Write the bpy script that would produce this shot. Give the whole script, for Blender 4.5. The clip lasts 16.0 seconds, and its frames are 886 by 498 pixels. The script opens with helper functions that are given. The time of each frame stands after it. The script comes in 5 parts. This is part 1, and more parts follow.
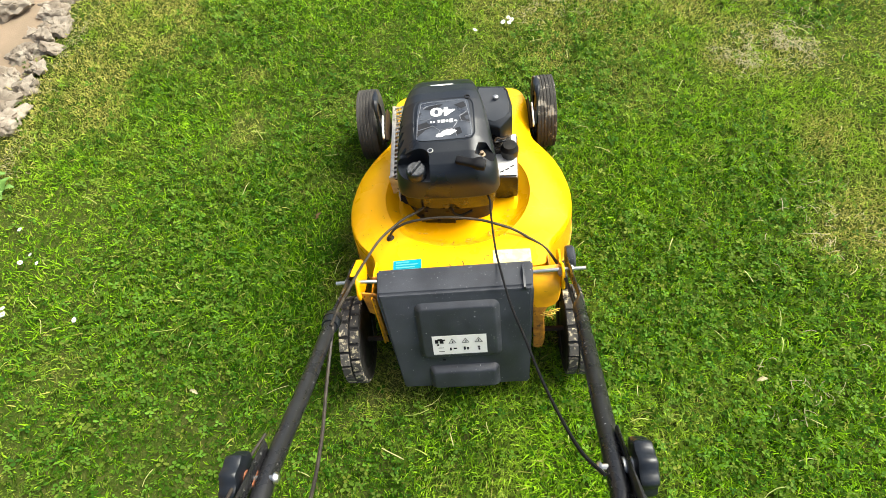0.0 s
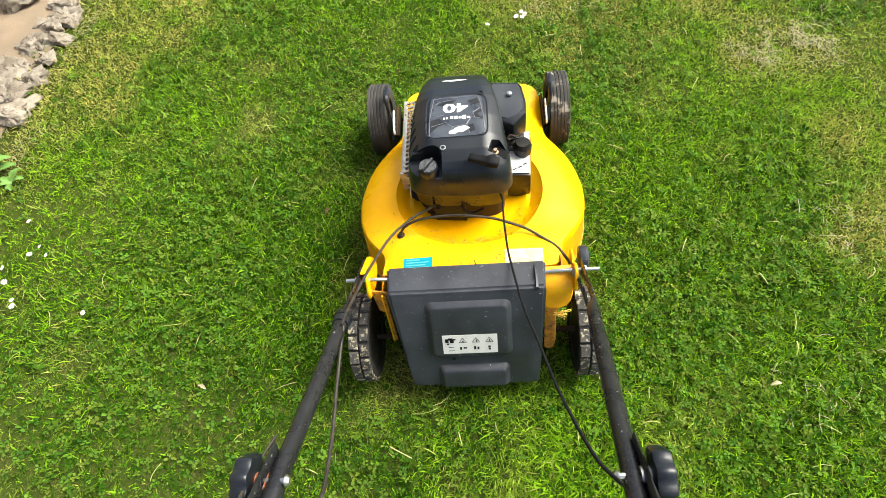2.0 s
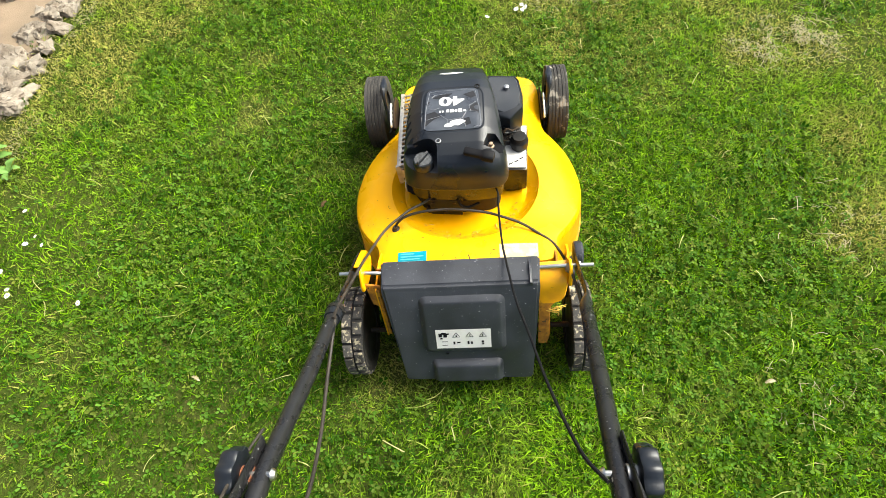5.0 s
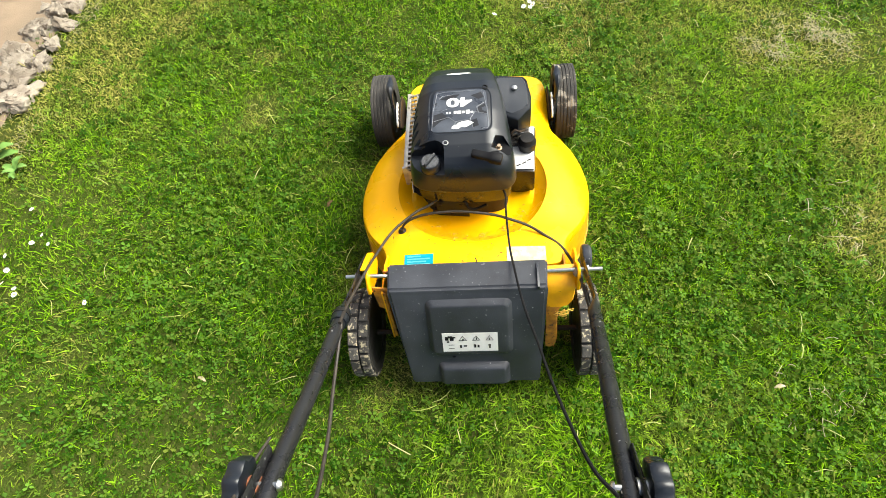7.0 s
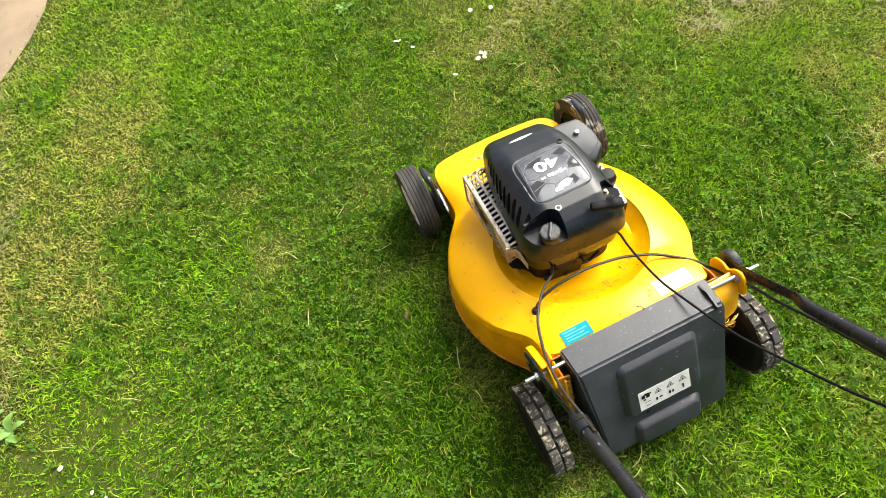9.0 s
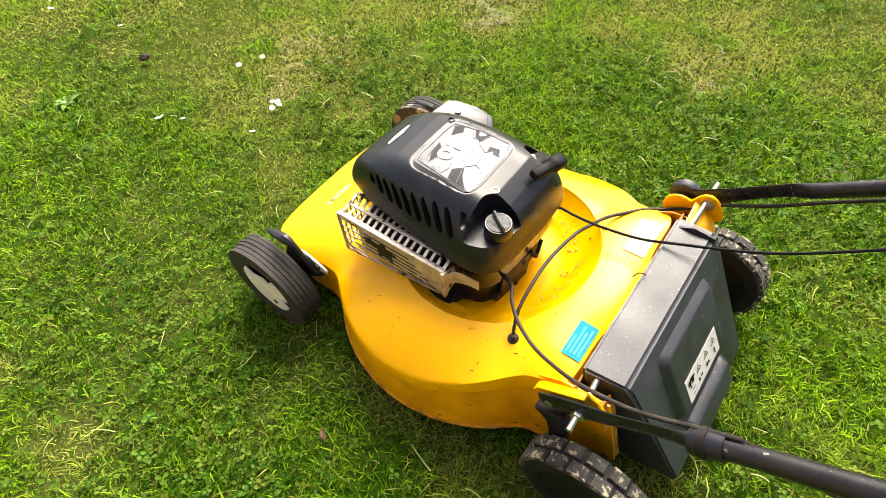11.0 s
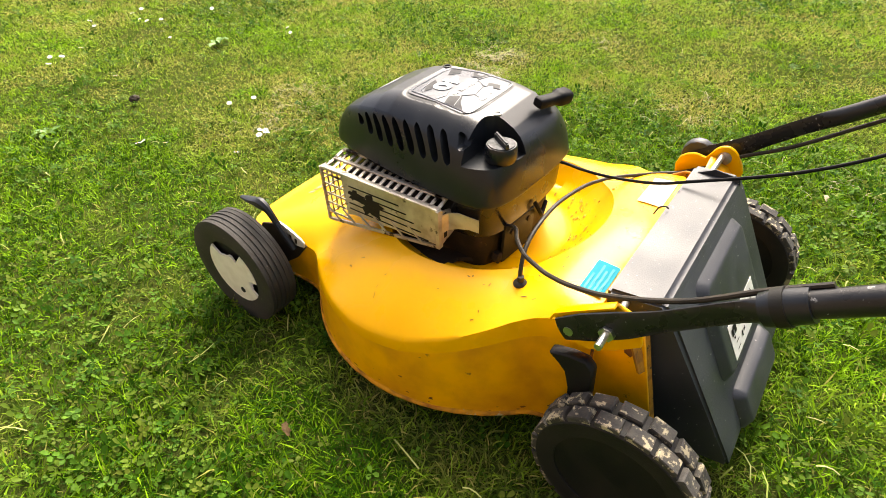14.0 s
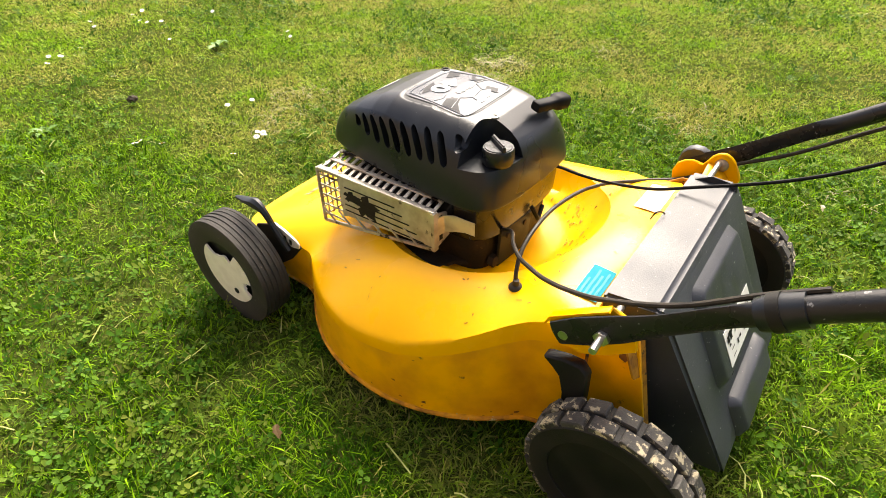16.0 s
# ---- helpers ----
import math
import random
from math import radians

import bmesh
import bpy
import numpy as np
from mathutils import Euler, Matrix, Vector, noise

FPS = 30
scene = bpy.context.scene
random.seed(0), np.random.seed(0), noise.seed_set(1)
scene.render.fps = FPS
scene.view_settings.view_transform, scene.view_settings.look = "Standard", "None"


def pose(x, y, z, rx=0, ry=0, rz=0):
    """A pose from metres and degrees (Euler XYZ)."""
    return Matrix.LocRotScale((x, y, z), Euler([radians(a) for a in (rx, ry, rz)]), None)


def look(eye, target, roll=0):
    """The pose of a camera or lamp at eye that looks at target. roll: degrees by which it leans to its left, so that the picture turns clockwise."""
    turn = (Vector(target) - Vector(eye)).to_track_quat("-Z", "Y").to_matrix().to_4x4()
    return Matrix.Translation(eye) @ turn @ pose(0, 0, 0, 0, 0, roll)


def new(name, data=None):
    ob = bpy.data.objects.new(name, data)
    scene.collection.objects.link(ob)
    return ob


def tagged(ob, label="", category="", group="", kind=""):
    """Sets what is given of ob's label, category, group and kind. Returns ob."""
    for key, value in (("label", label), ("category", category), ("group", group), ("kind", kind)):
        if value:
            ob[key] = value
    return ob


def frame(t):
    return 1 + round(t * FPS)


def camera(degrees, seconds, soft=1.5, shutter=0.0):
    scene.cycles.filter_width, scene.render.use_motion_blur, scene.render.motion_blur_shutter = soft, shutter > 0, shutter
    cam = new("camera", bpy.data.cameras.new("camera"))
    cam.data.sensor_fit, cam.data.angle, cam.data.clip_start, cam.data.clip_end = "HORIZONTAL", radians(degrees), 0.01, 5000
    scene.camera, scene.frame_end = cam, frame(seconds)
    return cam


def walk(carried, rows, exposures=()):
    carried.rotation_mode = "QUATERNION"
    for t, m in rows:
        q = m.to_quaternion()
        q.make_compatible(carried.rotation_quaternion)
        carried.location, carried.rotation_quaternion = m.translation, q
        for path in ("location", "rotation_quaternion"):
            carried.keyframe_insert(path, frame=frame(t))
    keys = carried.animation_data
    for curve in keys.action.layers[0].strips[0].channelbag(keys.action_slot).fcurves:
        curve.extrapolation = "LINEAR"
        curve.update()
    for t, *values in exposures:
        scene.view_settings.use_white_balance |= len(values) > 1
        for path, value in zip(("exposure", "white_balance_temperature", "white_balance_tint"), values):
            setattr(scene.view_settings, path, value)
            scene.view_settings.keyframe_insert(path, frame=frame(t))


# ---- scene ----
cam = camera(77.3, 16.0, soft=0.82)
PATH = [
    (0, (0.058, -0.541, 1.303), (-0.1, 0.493, -0.401), -11.4),
    (0.5, (0.062, -0.536, 1.306), (-0.095, 0.496, -0.4), -11.4),
    (1, (0.06, -0.529, 1.31), (-0.098, 0.499, -0.399), -11.5),
    (1.5, (0.058, -0.525, 1.302), (-0.106, 0.495, -0.41), -11.5),
    (2, (0.045, -0.525, 1.298), (-0.134, 0.489, -0.416), -11.8),
    (2.5, (0.049, -0.53, 1.297), (-0.13, 0.483, -0.419), -11.6),
    (3, (0.053, -0.53, 1.298), (-0.125, 0.477, -0.421), -11.6),
    (3.5, (0.057, -0.529, 1.296), (-0.122, 0.476, -0.424), -11.8),
    (4, (0.064, -0.528, 1.296), (-0.117, 0.475, -0.425), -11.8),
    (6.5, (0.052, -0.506, 1.285), (-0.145, 0.473, -0.448), -12.1),
    (7, (0.055, -0.501, 1.295), (-0.148, 0.474, -0.439), -12.5),
    (7.5, (0.062, -0.493, 1.323), (-0.121, 0.48, -0.414), -11.7),
    (8, (-0.053, -0.486, 1.322), (-0.194, 0.485, -0.421), -11.8),
    (8.2, (-0.142, -0.488, 1.324), (-0.205, 0.505, -0.41), -12.3),
    (8.5, (-0.296, -0.457, 1.332), (-0.23, 0.53, -0.406), -14.4),
    (8.7, (-0.368, -0.414, 1.333), (-0.268, 0.572, -0.404), -15.6),
    (9, (-0.398, -0.287, 1.333), (-0.209, 0.753, -0.365), -16.4),
    (9.2, (-0.412, -0.211, 1.316), (-0.092, 0.821, -0.367), -15.2),
    (9.5, (-0.433, -0.105, 1.291), (-0.004, 0.848, -0.414), -13.8),
    (9.7, (-0.439, -0.044, 1.287), (0.06, 0.826, -0.444), -11.5),
    (11.8, (-0.596, -0.058, 0.788), (0.542, 0.83, -0.597), -5.7),
    (12, (-0.607, -0.067, 0.761), (0.575, 0.845, -0.569), -5.5),
    (12.5, (-0.629, -0.095, 0.745), (0.584, 0.846, -0.538), -5.1),
    (13, (-0.638, -0.102, 0.728), (0.586, 0.839, -0.544), -3.4),
    (13.5, (-0.645, -0.098, 0.722), (0.587, 0.847, -0.539), -2.7),
    (14, (-0.649, -0.098, 0.721), (0.593, 0.85, -0.527), -2.4),
    (14.5, (-0.652, -0.102, 0.72), (0.594, 0.849, -0.523), -2.3),
    (15, (-0.652, -0.101, 0.719), (0.598, 0.854, -0.515), -2.1),
    (15.5, (-0.653, -0.099, 0.718), (0.605, 0.856, -0.509), -1.6),
    (16, (-0.648, -0.1, 0.713), (0.614, 0.849, -0.515), -1.3),
]
walk(cam, [(t, look(eye, target, roll)) for t, eye, target, roll in PATH], [(0.0, 1.36, 6650, 1), (7.5, 1.36, 6650, 1), (9.5, 1.38, 6850, 5), (11.8, 1.62, 7300, 9), (16.0, 1.62, 7300, 9)])

# ---- world, sun ----
world = bpy.data.worlds.new("sky")
scene.world = world
world.use_nodes = True
wn = world.node_tree
sky = wn.nodes.new("ShaderNodeTexSky")
sky.sky_type = "NISHITA"
sky.sun_disc = False
sky.sun_elevation = radians(50)
sky.sun_rotation = radians(70)
sky.air_density = 0.5
sky.dust_density = 5.0
sky.ozone_density = 0.6
wn.nodes["Background"].inputs["Strength"].default_value = 0.138
wn.links.new(sky.outputs["Color"], wn.nodes["Background"].inputs["Color"])
sun = new("sun", bpy.data.lights.new("sun", "SUN"))
sun.data.energy = 2.25
sun.data.angle = radians(34)
sun.data.color = (1.0, 0.985, 0.965)
sun.matrix_world = look((2.5, 0.95, 3.15), (0, 0, 0))


# ---- materials ----
def material(name, base, rough=0.5, metal=0.0, second=None, scale=20.0, amount=0.5, fine=300.0, bump=0.0, spots=None, spot_scale=60.0, spot_size=0.62, coat=0.0, rough_var=0.1, detail=4.0, random_tone=0.0, spec=0.5):
    """Principled surface with broad blotches, fine grain, and optional dirt spots, all in object metres."""
    m = bpy.data.materials.new(name)
    m.use_nodes = True
    t = m.node_tree
    p = t.nodes["Principled BSDF"]
    p.inputs["Metallic"].default_value = metal
    p.inputs["Specular IOR Level"].default_value = spec
    p.inputs["Coat Weight"].default_value = coat
    p.inputs["Coat Roughness"].default_value = 0.08
    co = t.nodes.new("ShaderNodeTexCoord")
    n1 = t.nodes.new("ShaderNodeTexNoise")
    n1.inputs["Scale"].default_value = scale
    n1.inputs["Detail"].default_value = detail
    n2 = t.nodes.new("ShaderNodeTexNoise")
    n2.inputs["Scale"].default_value = fine
    n2.inputs["Detail"].default_value = 3.0
    place = co.outputs["Object"]
    if random_tone:
        # each piece takes its own stretch of the pattern
        shift = t.nodes.new("ShaderNodeVectorMath")
        shift.operation = "ADD"
        who = t.nodes.new("ShaderNodeObjectInfo")
        times = t.nodes.new("ShaderNodeMath")
        times.operation = "MULTIPLY"
        times.inputs[1].default_value = 40.0
        t.links.new(who.outputs["Random"], times.inputs[0])
        t.links.new(place, shift.inputs[0])
        t.links.new(times.outputs["Value"], shift.inputs[1])
        place = shift.outputs["Vector"]
    for n in (n1, n2):
        t.links.new(place, n.inputs["Vector"])
    mix = t.nodes.new("ShaderNodeMix")
    mix.data_type = "RGBA"
    mix.inputs["A"].default_value = (*base, 1)
    mix.inputs["B"].default_value = (*(second or tuple(c * 0.7 for c in base)), 1)
    ramp = t.nodes.new("ShaderNodeMapRange")
    ramp.inputs["From Min"].default_value = 0.4
    ramp.inputs["From Max"].default_value = 0.7
    ramp.inputs["To Max"].default_value = amount
    t.links.new(n1.outputs["Fac"], ramp.inputs["Value"])
    t.links.new(ramp.outputs["Result"], mix.inputs["Factor"])
    colour = mix.outputs["Result"]
    if spots:
        n3 = t.nodes.new("ShaderNodeTexNoise")
        n3.inputs["Scale"].default_value = spot_scale
        n3.inputs["Detail"].default_value = 5.0
        n3.inputs["Roughness"].default_value = 0.65
        t.links.new(place, n3.inputs["Vector"])
        r3 = t.nodes.new("ShaderNodeMapRange")
        r3.inputs["From Min"].default_value = spot_size
        r3.inputs["From Max"].default_value = spot_size + 0.06
        t.links.new(n3.outputs["Fac"], r3.inputs["Value"])
        mix2 = t.nodes.new("ShaderNodeMix")
        mix2.data_type = "RGBA"
        t.links.new(r3.outputs["Result"], mix2.inputs["Factor"])
        t.links.new(colour, mix2.inputs["A"])
        mix2.inputs["B"].default_value = (*spots, 1)
        colour = mix2.outputs["Result"]
    if random_tone:
        info = t.nodes.new("ShaderNodeObjectInfo")
        hsv = t.nodes.new("ShaderNodeHueSaturation")
        rr = t.nodes.new("ShaderNodeMapRange")
        rr.inputs["To Min"].default_value = 1 - random_tone
        rr.inputs["To Max"].default_value = 1 + random_tone
        t.links.new(info.outputs["Random"], rr.inputs["Value"])
        t.links.new(rr.outputs["Result"], hsv.inputs["Value"])
        t.links.new(colour, hsv.inputs["Color"])
        colour = hsv.outputs["Color"]
    t.links.new(colour, p.inputs["Base Color"])
    rr = t.nodes.new("ShaderNodeMapRange")
    rr.inputs["From Min"].default_value = 0.3
    rr.inputs["From Max"].default_value = 0.7
    rr.inputs["To Min"].default_value = max(0.02, rough - rough_var)
    rr.inputs["To Max"].default_value = min(1.0, rough + rough_var)
    t.links.new(n1.outputs["Fac"], rr.inputs["Value"])
    t.links.new(rr.outputs["Result"], p.inputs["Roughness"])
    if bump:
        b = t.nodes.new("ShaderNodeBump")
        b.inputs["Strength"].default_value = 0.6
        b.inputs["Distance"].default_value = bump
        t.links.new(n2.outputs["Fac"], b.inputs["Height"])
        t.links.new(b.outputs["Normal"], p.inputs["Normal"])
    return m


YELLOW = material("yellow_paint", (0.90, 0.455, 0.005), 0.30, 0, (0.86, 0.405, 0.004), 9, 0.5, 220, 0.0002, (0.12, 0.055, 0.012), 34, 0.72, 0.04, 0.07, spec=0.23)
# orange-brown blotches: partly grime, partly the skirt's shade put into the colour
SKIRT = material("grimy_shade_toned_paint", (0.95, 0.455, 0.005), 0.38, 0, (0.62, 0.25, 0.008), 13, 1.0, 220, 0.0003, (0.14, 0.06, 0.015), 34, 0.68, detail=7.0)
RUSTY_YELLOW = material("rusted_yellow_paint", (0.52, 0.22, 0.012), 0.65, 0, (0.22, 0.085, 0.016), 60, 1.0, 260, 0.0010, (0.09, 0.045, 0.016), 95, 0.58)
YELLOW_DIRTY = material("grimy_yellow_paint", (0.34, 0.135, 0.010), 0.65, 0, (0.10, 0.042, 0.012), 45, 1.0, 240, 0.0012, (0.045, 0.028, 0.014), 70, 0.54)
BLACK = material("black_cowl_plastic", (0.0085, 0.0105, 0.0140), 0.33, 0, (0.0140, 0.0170, 0.0215), 14, 0.6, 700, 0.00012, (0.2, 0.19, 0.17), 190, 0.69, spec=0.40)
BLACK_GLOSS = material("glossy_black_plastic", (0.012, 0.011, 0.010), 0.22, 0, (0.03, 0.022, 0.012), 25, 0.6, 500, 0.0001, (0.10, 0.075, 0.04), 120, 0.70)
FLAP = material("scuffed_grey_plastic", (0.020, 0.022, 0.027), 0.47, 0, (0.042, 0.046, 0.056), 13, 0.9, 500, 0.0005, (0.42, 0.42, 0.41), 190, 0.655, spec=0.48, detail=7.0)
RUBBER = material("worn_rubber", (0.036, 0.034, 0.031), 0.7, 0, (0.075, 0.069, 0.060), 22, 0.7, 400, 0.0006, (0.13, 0.115, 0.09), 70, 0.66, spec=0.25)
TYRE_BLACK = material("black_tyre_rubber", (0.014, 0.013, 0.012), 0.6, 0, (0.030, 0.027, 0.023), 30, 0.7, 400, 0.0006, spec=0.25)
RUBBER_MUD = material("muddy_rubber", (0.046, 0.044, 0.041), 0.75, 0, (0.090, 0.082, 0.070), 60, 0.9, 350, 0.0012, (0.38, 0.33, 0.22), 85, 0.545, random_tone=0.3, spec=0.2)
TYRE_MUDDY = material("mud_caked_rubber", (0.036, 0.034, 0.031), 0.75, 0, (0.075, 0.069, 0.060), 22, 0.7, 300, 0.001, (0.27, 0.245, 0.20), 22, 0.555, spec=0.2)
RIM = material("black_rim_plastic", (0.010, 0.010, 0.010), 0.5, 0, (0.03, 0.026, 0.02), 30, 0.5, 300, 0.0003, spec=0.2)
HUB = material("dirty_white_hub_cap", (0.95, 0.91, 0.82), 0.55, 0, (0.78, 0.74, 0.65), 40, 0.6, 300, 0.0003, (0.10, 0.08, 0.06), 80, 0.73)
TUBE = material("chipped_black_tube_paint", (0.013, 0.013, 0.014), 0.30, 0, (0.022, 0.022, 0.022), 30, 0.6, 400, 0.0003, (0.24, 0.24, 0.24), 140, 0.65, spec=0.35)
STEEL = material("zinc_steel", (0.62, 0.61, 0.58), 0.36, 1.0, (0.42, 0.40, 0.36), 60, 0.6, 500, 0.0002)
GUARD = material("tarnished_guard_steel", (0.68, 0.63, 0.53), 0.42, 0.6, (0.36, 0.29, 0.20), 35, 0.8, 300, 0.0003, (0.02, 0.014, 0.010), 26, 0.575)
SOOT = material("sooty_engine_metal", (0.020, 0.015, 0.011), 0.7, 0.2, (0.052, 0.032, 0.017), 40, 0.8, 200, 0.001, (0.13, 0.08, 0.035), 60, 0.66, spec=0.25)
ZINC = material("white_zinc_plate", (0.72, 0.71, 0.68), 0.4, 0.25, (0.5, 0.47, 0.42), 70, 0.6, 500, 0.0002)
CHIPPED = material("chipped_rusty_rim", (0.70, 0.31, 0.015), 0.6, 0, (0.24, 0.10, 0.020), 45, 1.0, 260, 0.001, (0.50, 0.42, 0.22), 75, 0.60, spec=0.2)
CAP_FACE = material("worn_grey_cap_face", (0.085, 0.088, 0.092), 0.55, 0, (0.018, 0.018, 0.018), 160, 0.9, 400, 0.0006, spec=0.3)
CRUD = material("dried_yellow_crud", (0.70, 0.45, 0.08), 0.85, 0, (0.46, 0.27, 0.05), 120, 0.8, 300, 0.0008, spec=0.1)
CHIP = material("bare_rusty_metal", (0.20, 0.07, 0.016), 0.8, 0, (0.07, 0.035, 0.015), 90, 0.8, 300, 0.0004)
RUST_STEEL = material("rust_stained_steel", (0.36, 0.27, 0.18), 0.5, 0.4, (0.22, 0.13, 0.07), 90, 0.8, 400, 0.0004)
RUST = material("rusty_spacer", (0.36, 0.13, 0.06), 0.75, 0.1, (0.24, 0.09, 0.04), 80, 0.7, 400, 0.0004)
CABLE = material("cable_sheath", (0.026, 0.022, 0.018), 0.5, 0, (0.06, 0.048, 0.035), 60, 0.6, 500, 0.0002, spec=0.25)
WHITE = material("white_sticker", (0.72, 0.71, 0.67), 0.45, 0, (0.6, 0.58, 0.52), 60, 0.5, 400, 0.0001)
FADED = material("faded_pale_sticker", (0.80, 0.62, 0.24), 0.4, 0, (0.82, 0.74, 0.50), 70, 0.7, 400, 0.0001, (0.55, 0.40, 0.14), 160, 0.62)
# print and plain black parts; also the painted shade in the starter opening
INK = material("flat_black", (0.012, 0.012, 0.013), 0.5, spec=0.06)
RED_INK = material("faded_red_ink", (0.38, 0.16, 0.06), 0.6, spec=0.2)
GREY_PRINT = material("faded_grey_print", (0.30, 0.28, 0.22), 0.6, 0, (0.55, 0.45, 0.25), 150, 0.9, 300, 0.0001, spec=0.2)
TEAL = material("teal_sticker", (0.004, 0.24, 0.32), 0.7, 0, (0.01, 0.29, 0.36), 60, 0.5, 400, 0.0001, spec=0.12)
PALE_PRINT = material("pale_blue_print", (0.10, 0.42, 0.48), 0.7, spec=0.12)
DECAL = material("crumpled_silver_decal", (0.040, 0.046, 0.058), 0.33, 0.15, (0.080, 0.090, 0.108), 24, 0.9, 50, 0.0010, (0.014, 0.015, 0.018), 24, 0.62, 0.0, 0.08, spec=0.5)
TORN = material("torn_black_backing", (0.016, 0.017, 0.020), 0.6, 0, (0.03, 0.03, 0.034), 60, 0.6, 300, 0.0003, spec=0.2)
PALE_LINE = material("pale_grey_print", (0.17, 0.18, 0.20), 0.4)
WHITE_PRINT = material("white_print", (0.70, 0.70, 0.68), 0.4)
GREY_COVER = material("grey_filter_cover", (0.036, 0.040, 0.047), 0.40, 0, (0.050, 0.053, 0.060), 30, 0.5, 500, 0.0002)
STONE = material("pale_limestone", (0.27, 0.235, 0.185), 0.9, 0, (0.14, 0.11, 0.08), 16, 0.9, 110, 0.005, (0.10, 0.075, 0.055), 26, 0.59, random_tone=0.15, spec=0.2)
SAND = material("sandy_path", (0.27, 0.205, 0.14), 0.95, 0, (0.19, 0.145, 0.10), 5, 0.9, 220, 0.003, (0.22, 0.17, 0.11), 40, 0.63, spec=0.2)
SOIL = material("thatch_and_soil", (0.040, 0.062, 0.010), 1.0, 0, (0.068, 0.074, 0.020), 22, 0.9, 160, 0.006, (0.12, 0.11, 0.04), 60, 0.62, spec=0.0)
PLASTER = material("brown_render", (0.22, 0.165, 0.12), 0.9, 0, (0.17, 0.13, 0.09), 3, 0.7, 120, 0.002)
PETAL = material("daisy_petal", (0.82, 0.82, 0.80), 0.6, random_tone=0.06)
POLLEN = material("daisy_centre", (0.70, 0.42, 0.03), 0.8)
DEAD_LEAF = material("dry_leaf", (0.60, 0.53, 0.34), 0.8, 0, (0.44, 0.34, 0.18), 60, 0.8, 300, 0.0008)
BROWN_LEAF = material("brown_leaf", (0.20, 0.125, 0.05), 0.8, 0, (0.14, 0.075, 0.03), 60, 0.8, 300, 0.0008)
DARK_CLOD = material("dark_clod", (0.035, 0.026, 0.018), 0.95, 0, (0.07, 0.05, 0.03), 60, 0.7, 200, 0.002)


def plant_material(name, young, old, straw):
    """Leaf colour by the blade's own tone, and by how dry the spot of lawn is."""
    m = bpy.data.materials.new(name)
    m.use_nodes = True
    t = m.node_tree
    p = t.nodes["Principled BSDF"]
    p.inputs["Roughness"].default_value = 0.48
    p.inputs["Specular IOR Level"].default_value = 0.07
    tone = t.nodes.new("ShaderNodeAttribute")
    tone.attribute_name = "tone"
    dry = t.nodes.new("ShaderNodeAttribute")
    dry.attribute_name = "dry"
    a = t.nodes.new("ShaderNodeMix")
    a.data_type = "RGBA"
    a.inputs["A"].default_value = (*old, 1)
    a.inputs["B"].default_value = (*young, 1)
    t.links.new(tone.outputs["Fac"], a.inputs["Factor"])
    b = t.nodes.new("ShaderNodeMix")
    b.data_type = "RGBA"
    b.inputs["B"].default_value = (*straw, 1)
    t.links.new(a.outputs["Result"], b.inputs["A"])
    t.links.new(dry.outputs["Fac"], b.inputs["Factor"])
    t.links.new(b.outputs["Result"], p.inputs["Base Color"])
    tr = t.nodes.new("ShaderNodeBsdfTranslucent")
    t.links.new(b.outputs["Result"], tr.inputs["Color"])
    mx = t.nodes.new("ShaderNodeMixShader")
    mx.inputs["Fac"].default_value = 0.36
    t.links.new(p.outputs["BSDF"], mx.inputs[1])
    t.links.new(tr.outputs["BSDF"], mx.inputs[2])
    t.links.new(mx.outputs["Shader"], t.nodes["Material Output"].inputs["Surface"])
    return m


GRASS = plant_material("grass_blades", (0.255, 0.470, 0.014), (0.030, 0.098, 0.003), (0.43, 0.395, 0.105))
STALK = plant_material("pale_stalks", (0.42, 0.52, 0.10), (0.30, 0.40, 0.06), (0.60, 0.55, 0.26))
DEAD = plant_material("dead_strands", (0.36, 0.33, 0.17), (0.24, 0.21, 0.10), (0.46, 0.41, 0.25))
WEED = material("pale_weed_leaf", (0.145, 0.275, 0.060), 0.5, 0, (0.10, 0.20, 0.04), 30, 0.8, 200, 0.0006, spec=0.25)
CLOVER = plant_material("clover_leaves", (0.125, 0.262, 0.026), (0.026, 0.090, 0.004), (0.24, 0.25, 0.04))


# ---- mesh helpers ----
def part(name, bm, mat, parent=None, label="", smooth=True):
    """Links a bmesh as one mesh object under a thing or part."""
    me = bpy.data.meshes.new(name)
    bmesh.ops.recalc_face_normals(bm, faces=bm.faces)
    bm.to_mesh(me)
    bm.free()
    me.materials.append(mat)
    if smooth:
        me.shade_smooth()
        me.set_sharp_from_angle(angle=radians(38))
    ob = new(name, me)
    ob.parent = parent
    if label:
        tagged(ob, label)
    return ob


def thing(name, label, category, group="", at=(0, 0, 0)):
    ob = new(name)
    ob.location = at
    ob.empty_display_size = 0.05
    return tagged(ob, label, category, group)


def box(size, at=(0, 0, 0), rot=(0, 0, 0), bevel=0.002, bm=None):
    bm = bm or bmesh.new()
    r = bmesh.ops.create_cube(bm, size=1.0)
    vs = r["verts"]
    bmesh.ops.scale(bm, vec=size, verts=vs)
    if bevel:
        es = list({e for v in vs for e in v.link_edges})
        g = bmesh.ops.bevel(bm, geom=es, offset=bevel, segments=2, profile=0.6, affect="EDGES")
        vs = list({v for f in g["faces"] for v in f.verts} | {v for v in vs if v.is_valid})
    bmesh.ops.transform(bm, matrix=pose(*at, *rot), verts=vs)
    return bm


